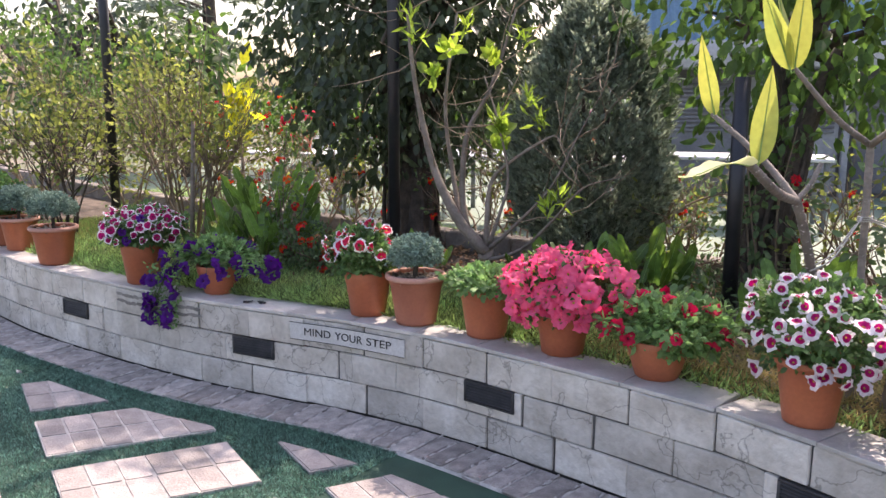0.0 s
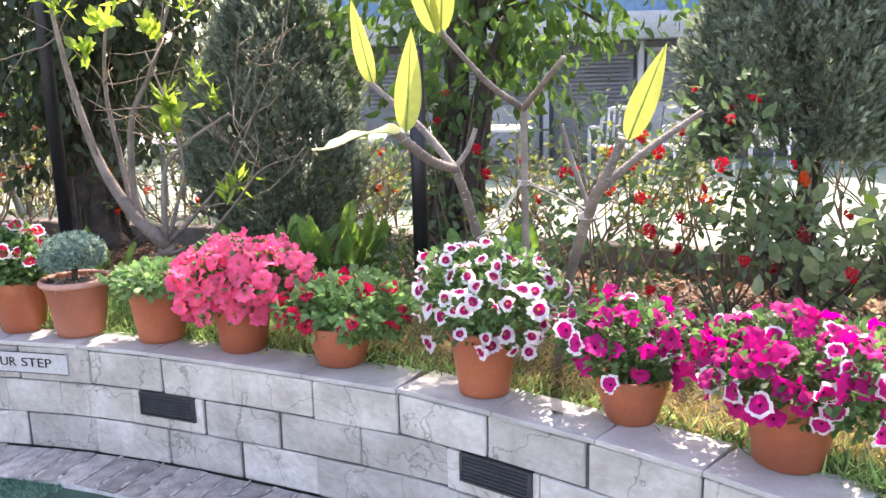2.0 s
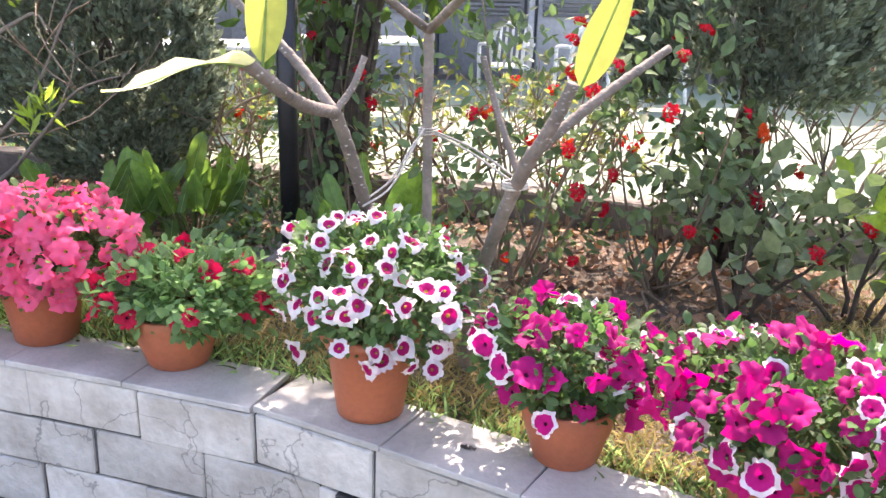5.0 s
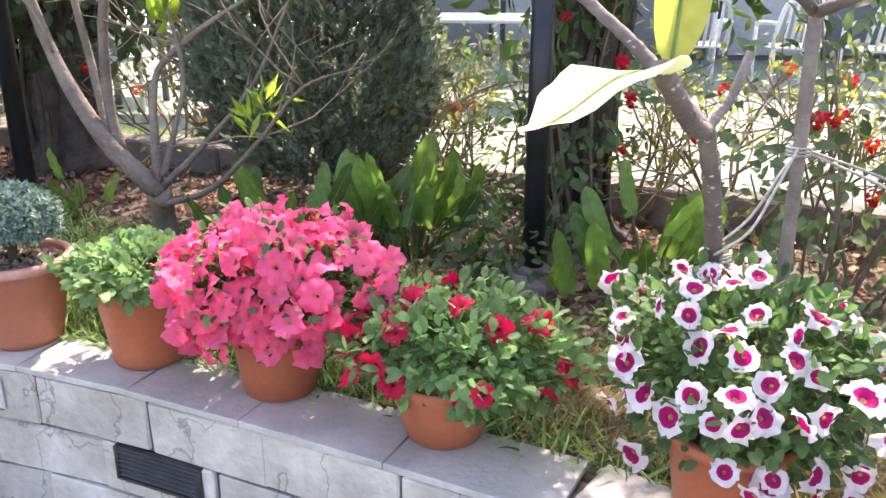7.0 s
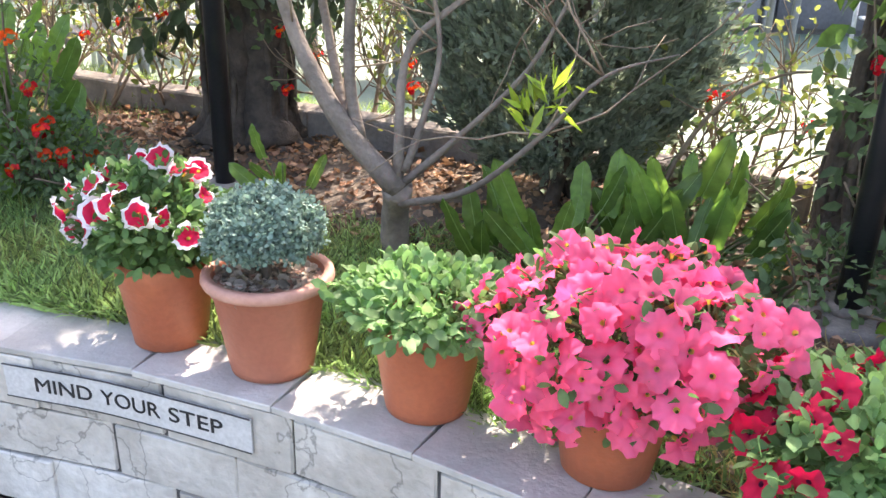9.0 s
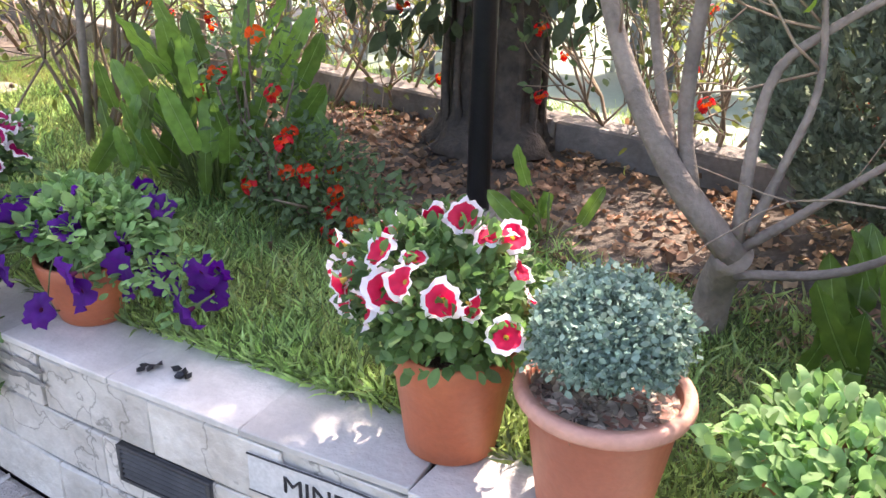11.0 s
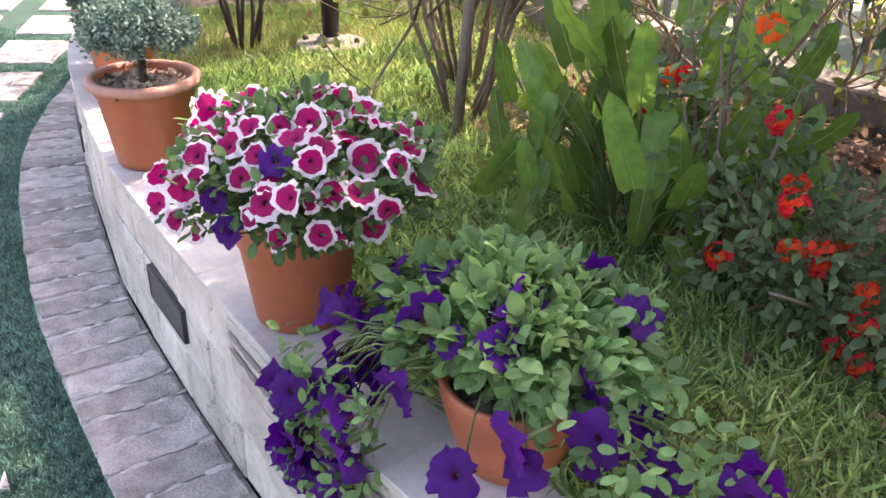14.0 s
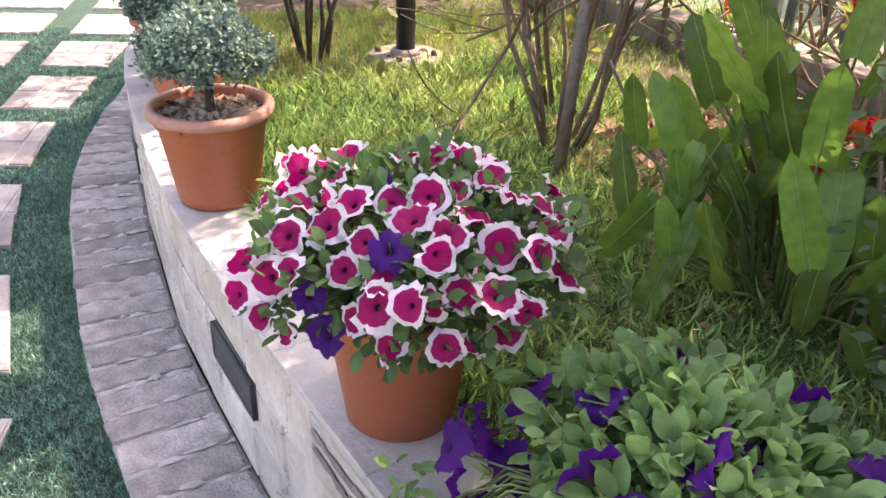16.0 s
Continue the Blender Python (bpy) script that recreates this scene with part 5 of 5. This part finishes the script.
lantana(.95, 4.5, (.25, .2, .14), .1, 550, 0, "low dark green ground cover around the pole foot", M_LANT, .045)

# twiggy shrubs
def twiggy(x, y, h, w, n_leaves, leafmat, label, stems=6, lsize=.05, name="twiggy_shrub", depth=2, barkmat=M_TWIG, flowers=0, fmesh=2):
    th = tagged(empty(name, x, y, LAWN - .01), label, "shrub")
    lines, tips = [], []
    for k in range(stems):
        a = k * 6.28 / stems + rng.uniform(-.3, .3)
        l, t_ = branching((math.cos(a) * .05, math.sin(a) * .05, 0), (math.cos(a) * w, math.sin(a) * w, 1.0), h * .55, .010, depth, .5, 4)
        lines += l
        tips += t_
    part("branchwork", mesh_of("branchwork", *wood(lines, 5), barkmat), th)
    P, D = np.array([t_[0] for t_ in tips]), np.array([t_[1] for t_ in tips])
    i = rng.integers(0, len(P), n_leaves)
    pos = P[i] + rng.normal(size=(n_leaves, 3)) * .05
    v, f = scatter(OVATE, pos, D[i] + rng.normal(size=(n_leaves, 3)) * .7, rng.normal(size=(n_leaves, 3)) * .7 + (0, 0, .8), rng.uniform(.6, 1.3, n_leaves) * lsize)
    part("foliage", mesh_of("foliage", v, f, leafmat), th)
    for k in range(flowers):
        j = int(rng.integers(len(P)))
        part("flower_head", HEADS[fmesh], th, at=Matrix.Translation(P[j] + rng.normal(size=3) * .03) @ facing((0, -.8, .5), 0) @ Matrix.Diagonal((1.3, 1.3, 1.3, 1)))
    return th


twiggy(-2.78, 5.58, 1.35, .35, 1100, M_LEAF_Y, "twiggy shrub with sparse yellow-green leaves beside the lawn", 8, .048)
twiggy(-3.0, 5.9, 1.5, .3, 700, M_LEAF_Y, "tall twiggy shrub with sparse yellow-green leaves", 7, .048)
twiggy(-4.05, 5.76, 1.2, .12, 800, M_LEAF_Y, "leafy shrub with dark forked stems on the lawn", 7, .05, barkmat=M_BARK_D)
twiggy(-4.9, 6.5, 1.7, .4, 1700, M_LEAF_B, "tall leafy shrub at the far end of the lawn", 7, .06)
twiggy(-5.7, 7.3, 2.0, .5, 2200, M_LEAF_B, "tall green shrub crowding the far lawn", 8, .07)
twiggy(-4.4, 7.0, 1.7, .5, 1200, M_LEAF_Y, "tall yellow-green shrub behind the black pole", 8, .06)
part("stake", mesh_of("stake", *tube([(0, 0, -.02), (.03, .01, .5), (.05, .02, .95)], [.017, .016, .014], 8, .06), M_BARK_G),
     tagged(empty("wooden_stake", -2.66, 5.36, LAWN), "grey weathered wooden stake among the twigs", "stake"))
GARD = [(2.55, 3.62, .62, .5), (2.9, 3.5, .6, .55), (2.72, 3.85, .75, .4)]
for x, y, h, w in GARD:
    twiggy(x, y, h, w, 190, M_LEAF_G, "glossy long-leaved gardenia shrub in the bed", 5, .085, "gardenia_shrub", 1, M_BARK_D, 2)
twiggy(3.25, 3.35, 1.0, .5, 260, M_LEAF_N, "sparse shrub with bright young leaves by the pole", 4, .09, "young_shrub", 1)
for x, y in ((.62, 5.45), (.95, 5.3), (1.55, 5.05), (1.9, 4.85), (2.3, 4.6), (-.35, 5.95), (-1.75, 6.35), (-2.15, 6.3), (-2.6, 6.6), (3.2, 4.1), (.45, 5.75), (-.7, 6.15)):
    twiggy(x, y + .12, rng.uniform(.65, .95), .7, 420, M_LEAF_Y if rng.uniform() < .6 else M_LANT, "sparse tangled shrub with yellowing leaves along the kerb", 6, .042, "hedge_shrub", 2, M_TWIG, 4, 0)
# arching bare stem beside the thuja
arch = tagged(empty("arching_stem", .55, 5.05, LAWN), "bare arching brown stem beside the thuja", "branch")
part("stem", mesh_of("stem", *tube(smooth_line([(0, 0, 0), (.06, 0, .25), (.2, 0, .48), (.42, .02, .58), (.62, .03, .56)], 16), [.011, .009, .006, .003], 6), M_TWIG), arch)

# croton and flowers behind
cr = tagged(empty("croton", -3.1, 6.9, LAWN), "yellow croton with long bright leaves behind the bed", "plant")
part("stem", mesh_of("stem", *tube([(0, 0, 0), (.02, 0, .5), (0, 0, .95)], [.02, .015, .012], 6), M_BARK_G), cr)
n = 45
v, f = scatter(OVATE, rng.normal(size=(n, 3)) * (.04, .04, .1) + (0, 0, .98), rng.normal(size=(n, 3)) * .6 + (0, 0, .8), rng.normal(size=(n, 3)) + (0, -.6, .4), rng.uniform(.14, .24, n))
part("foliage", mesh_of("foliage", v, f, M_CROTON), cr)
for x, y, z in ((-3.05, 7.6, .85), (-2.5, 8.2, .75), (-3.6, 7.4, .8)):
    lantana(x, y, (.35, .25, .3), z, 700, 16, "far bush of red flowers beyond the bed", M_LEAF_B, .06, ids=(2, 2, 0))

# ---- furniture on the court ----
def chair(x, y, rz, mat, label):
    th = tagged(empty("garden_chair", x, y, COURT, rz), label, "chair", "garden chairs")
    part("seat", mesh_of("seat", *block(-.22, .22, -.22, .22, .41, .44, .012), mat), th)
    bk = smooth_line([(-.22, .2, .44), (-.21, .27, .68), (-.14, .31, .86), (.14, .31, .86), (.21, .27, .68), (.22, .2, .44)], 20)
    part("back_frame", mesh_of("back_frame", *tube(bk, [.022, .022], 8), mat), th)
    for k in range(5):
        xx = -.13 + k * .065
        part("slat", mesh_of("slat", *tube([(xx, .21, .44), (xx, .27, .66), (xx, .305, .85)], [.016, .015, .012], 6), mat), th)
    for a in (-1, 1):
        part("armrest", mesh_of("armrest", *tube(smooth_line([(a * .24, -.2, .0), (a * .25, -.2, .55), (a * .25, -.12, .64), (a * .24, .24, .66)], 14), [.02, .022], 8), mat), th)
        part("leg", mesh_of("leg", *tube([(a * .23, .28, 0), (a * .21, .2, .42)], [.018, .022], 8), mat), th)


for x, y, rz in ((-2.95, 8.5, 35), (-2.45, 8.3, 20), (-2.0, 8.6, 160), (-2.75, 7.7, -60), (.2, 9.2, 40), (-.7, 8.9, -20)):
    chair(x, y, rz, M_PLAS if y > 8.4 else M_GREYC, "moulded plastic garden chair with slatted back")
for x, y in ((4.12, 10.0), (3.3, 10.2), (4.9, 9.8)):
    chair(x, y, 180, M_PLAS, "white plastic armchair on the court")


def table(x, y, w, d):
    th = tagged(empty("garden_table", x, y, COURT), "white topped table on the court", "table", "garden tables")
    part("tabletop", mesh_of("tabletop", *block(-w, w, -d, d, .70, .735, .01), M_PLAS), th)
    for a in (-1, 1):
        for b in (-1, 1):
            part("leg", mesh_of("leg", *block(a * (w - .08) - .025, a * (w - .08) + .025, b * (d - .06) - .025, b * (d - .06) + .025, 0, .70, .004), M_GREYC), th)


for x, y in ((-3.7, 8.6), (-1.3, 8.7), (-.1, 8.5), (1.4, 9.4), (-2.4, 9.6)):
    table(x, y, .8, .4)

# flower boxes beyond the bed
def far_pot(x, y, z, mat, label):
    th = tagged(empty("potted_flowers", x, y, z), label, "potted plant", "far potted flowers")
    part("pot", mesh_of("pot", *pot_mesh("plain", .2, .13), M_POT), th)
    q, d = ball_points(320, .3)
    v, f = scatter(OVATE, q * (.22, .2, .16) + (0, 0, .3), d, d + (0, 0, .5), rng.uniform(.04, .06, 320))
    part("foliage", mesh_of("foliage", v, f, M_PET), th)
    for k in range(14):
        dd = unit(rng.normal(size=3) + np.array((0, -.5, .4)))
        part("flower", flowers_of(mat)[0], th, at=Matrix.Translation(dd * (.23, .21, .17) + np.array((0, 0, .3))) @ facing(dd, 0))


far_pot(-.2, 8.5, COURT + .736, "magwhite", "magenta petunias in a terracotta pot on a table")
far_pot(-3.3, 8.6, COURT + .736, "red", "red flowers in a terracotta pot on a table")

# ---- buildings beyond the court ----
bld = tagged(empty("court_building", 0, 0, 0), "long low grey building with louvred shutters and blue sheet roof", "building")
part("wall", mesh_of("wall", *block(0, 6.9, 12.6, 16, 0, 2.05, .01), M_SHUT), bld)
part("fascia", mesh_of("fascia", *block(-.2, 7.1, 12.0, 16, 2.06, 2.42, .01), M_WALLG), bld, "pale grey roof fascia")
nrib = 130
V, F = [], []
for i in range(nrib):
    x = -.2 + i * 7.3 / (nrib - 1)
    zz = .03 * (i % 2)
    V += [(x, 12.2 - zz, 2.43), (x, 12.2 - zz, 3.3)]
F = [[2 * i, 2 * i + 2, 2 * i + 3, 2 * i + 1] for i in range(nrib - 1)]
part("upper_sheet", mesh_of("upper_sheet", V, F, M_BLUEM, smooth=False), bld, "blue corrugated metal sheet")
for k in range(5):
    x0 = .25 + k * 1.35
    w_ = part("shutter", mesh_of("shutter", *block(x0, x0 + 1.15, 12.52, 12.58, .4, 1.95, .004), M_WALLG if k % 2 else M_SHUT), bld)
    for j in range(12):
        part("louvre", mesh_of("louvre", *block(x0 + .06, x0 + 1.09, 12.48, 12.517, 1.2 + j * .06, 1.238 + j * .06, .003), M_SHUT), w_)
    part("post", mesh_of("post", *block(x0 + 1.2, x0 + 1.28, 12.45, 12.59, .33, 2.05, .004), M_WALLG), bld)
br = tagged(empty("brick_building", 0, 0, 0), "red brick wall at the end of the court", "building")
part("core", mesh_of("core", *block(7.0, 16, 11.62, 14, .3, 4.2, .01), M_BRICKJ), br)
bm_ = mesh_of("brick", *block(-.105, .105, -.01, .02, -.0325, .0325, .003), M_BRICK, smooth=False)
bits = []
for j in range(38):
    for i in range(24):
        part("brick", bm_, br, at=pose(7.15 + i * .22 + (j % 2) * .11, 11.615, .5 + j * .075)) if i < 8 else bits.append(block(-.105 + 7.15 + i * .22 + (j % 2) * .11, .105 + 7.15 + i * .22 + (j % 2) * .11, 11.605, 11.635, .4675 + j * .075, .5325 + j * .075, 0))
tagged(part("brickwork", mesh_of("brickwork", *joined(bits), M_BRICK, smooth=False), br), kind="stuff")
tw_ = tagged(empty("far_tower", -2.0, 30, 0), "pale concrete tower block in the haze", "building")
part("wall", mesh_of("wall", *block(-.7, .6, 0, 3, 0, 9, .05), M_WALLG), tw_)
for k in range(6):
    part("window", mesh_of("window", *block(-.4, .3, -.03, .02, 3 + k, 3.5 + k, .01), M_SHUT), tw_)

# ---- far trees ----
def far_tree(x, y, h, r, mat, label, n=1500, size=.2):
    th = tagged(empty("far_tree", x, y, 0), label, "tree", "far trees")
    l, _t = branching((0, 0, 0), (0, 0, 1), h * .55, .16, 2, .6, 4)
    part("trunk", mesh_of("trunk", *wood(l, 6), M_BARK_D), th)
    part("crown", mesh_of("crown", *crown((0, 0, h * .62), (r, r, h * .38), n, size, OVATE, hole=.05), mat), th)


for x, y, h, r in ((-9, 13, 3.4, 1.6), (-12, 15, 4.0, 2), (-7.2, 12.5, 3.0, 1.3), (-5.5, 14.5, 2.6, 1.2), (-3.6, 15.5, 2.4, 1.2), (-15, 12, 4.5, 2.2), (-1.5, 16, 2.2, 1.1)):
    far_tree(x, y, h, r, M_LEAF_A if x < -8 else M_LEAF_B, "hazy green tree beyond the court")
pine = tagged(empty("cedar_tree", -8.6, 15.5, 0), "tall dark cedar with flat layered branches", "tree")
part("trunk", mesh_of("trunk", *tube([(0, 0, 0), (.05, 0, 3), (0, 0, 7)], [.2, .14, .05], 8), M_BARK_D), pine)
pl = []
P, D = [], []
for k in range(30):
    z = 1.6 + k * .18
    a = rng.uniform(0, 6.28)
    L = 2.3 * (1 - k / 40)
    e = np.array((math.cos(a) * L, math.sin(a) * L, z + .2))
    pl.append((smooth_line([(0, 0, z), e * (.5, .5, 1) + (0, 0, .08), e], 6), [.04, .012]))
    n = 160
    u = rng.uniform(.15, 1, n)[:, None]
    P.append(e * u * (1, 1, 0) + (0, 0, z + .1) + rng.normal(size=(n, 3)) * (.16, .16, .04))
    D.append(np.tile(e * (1, 1, 0), (n, 1)) + rng.normal(size=(n, 3)))
P, D = np.vstack(P), np.vstack(D)
part("branchwork", mesh_of("branchwork", *wood(pl, 5), M_BARK_D), pine)
v, f = scatter(LANCE, P, D, rng.normal(size=D.shape) + (0, 0, 1), rng.uniform(.15, .3, len(P)))
part("needles", mesh_of("needles", v, f, M_THUJA), pine)
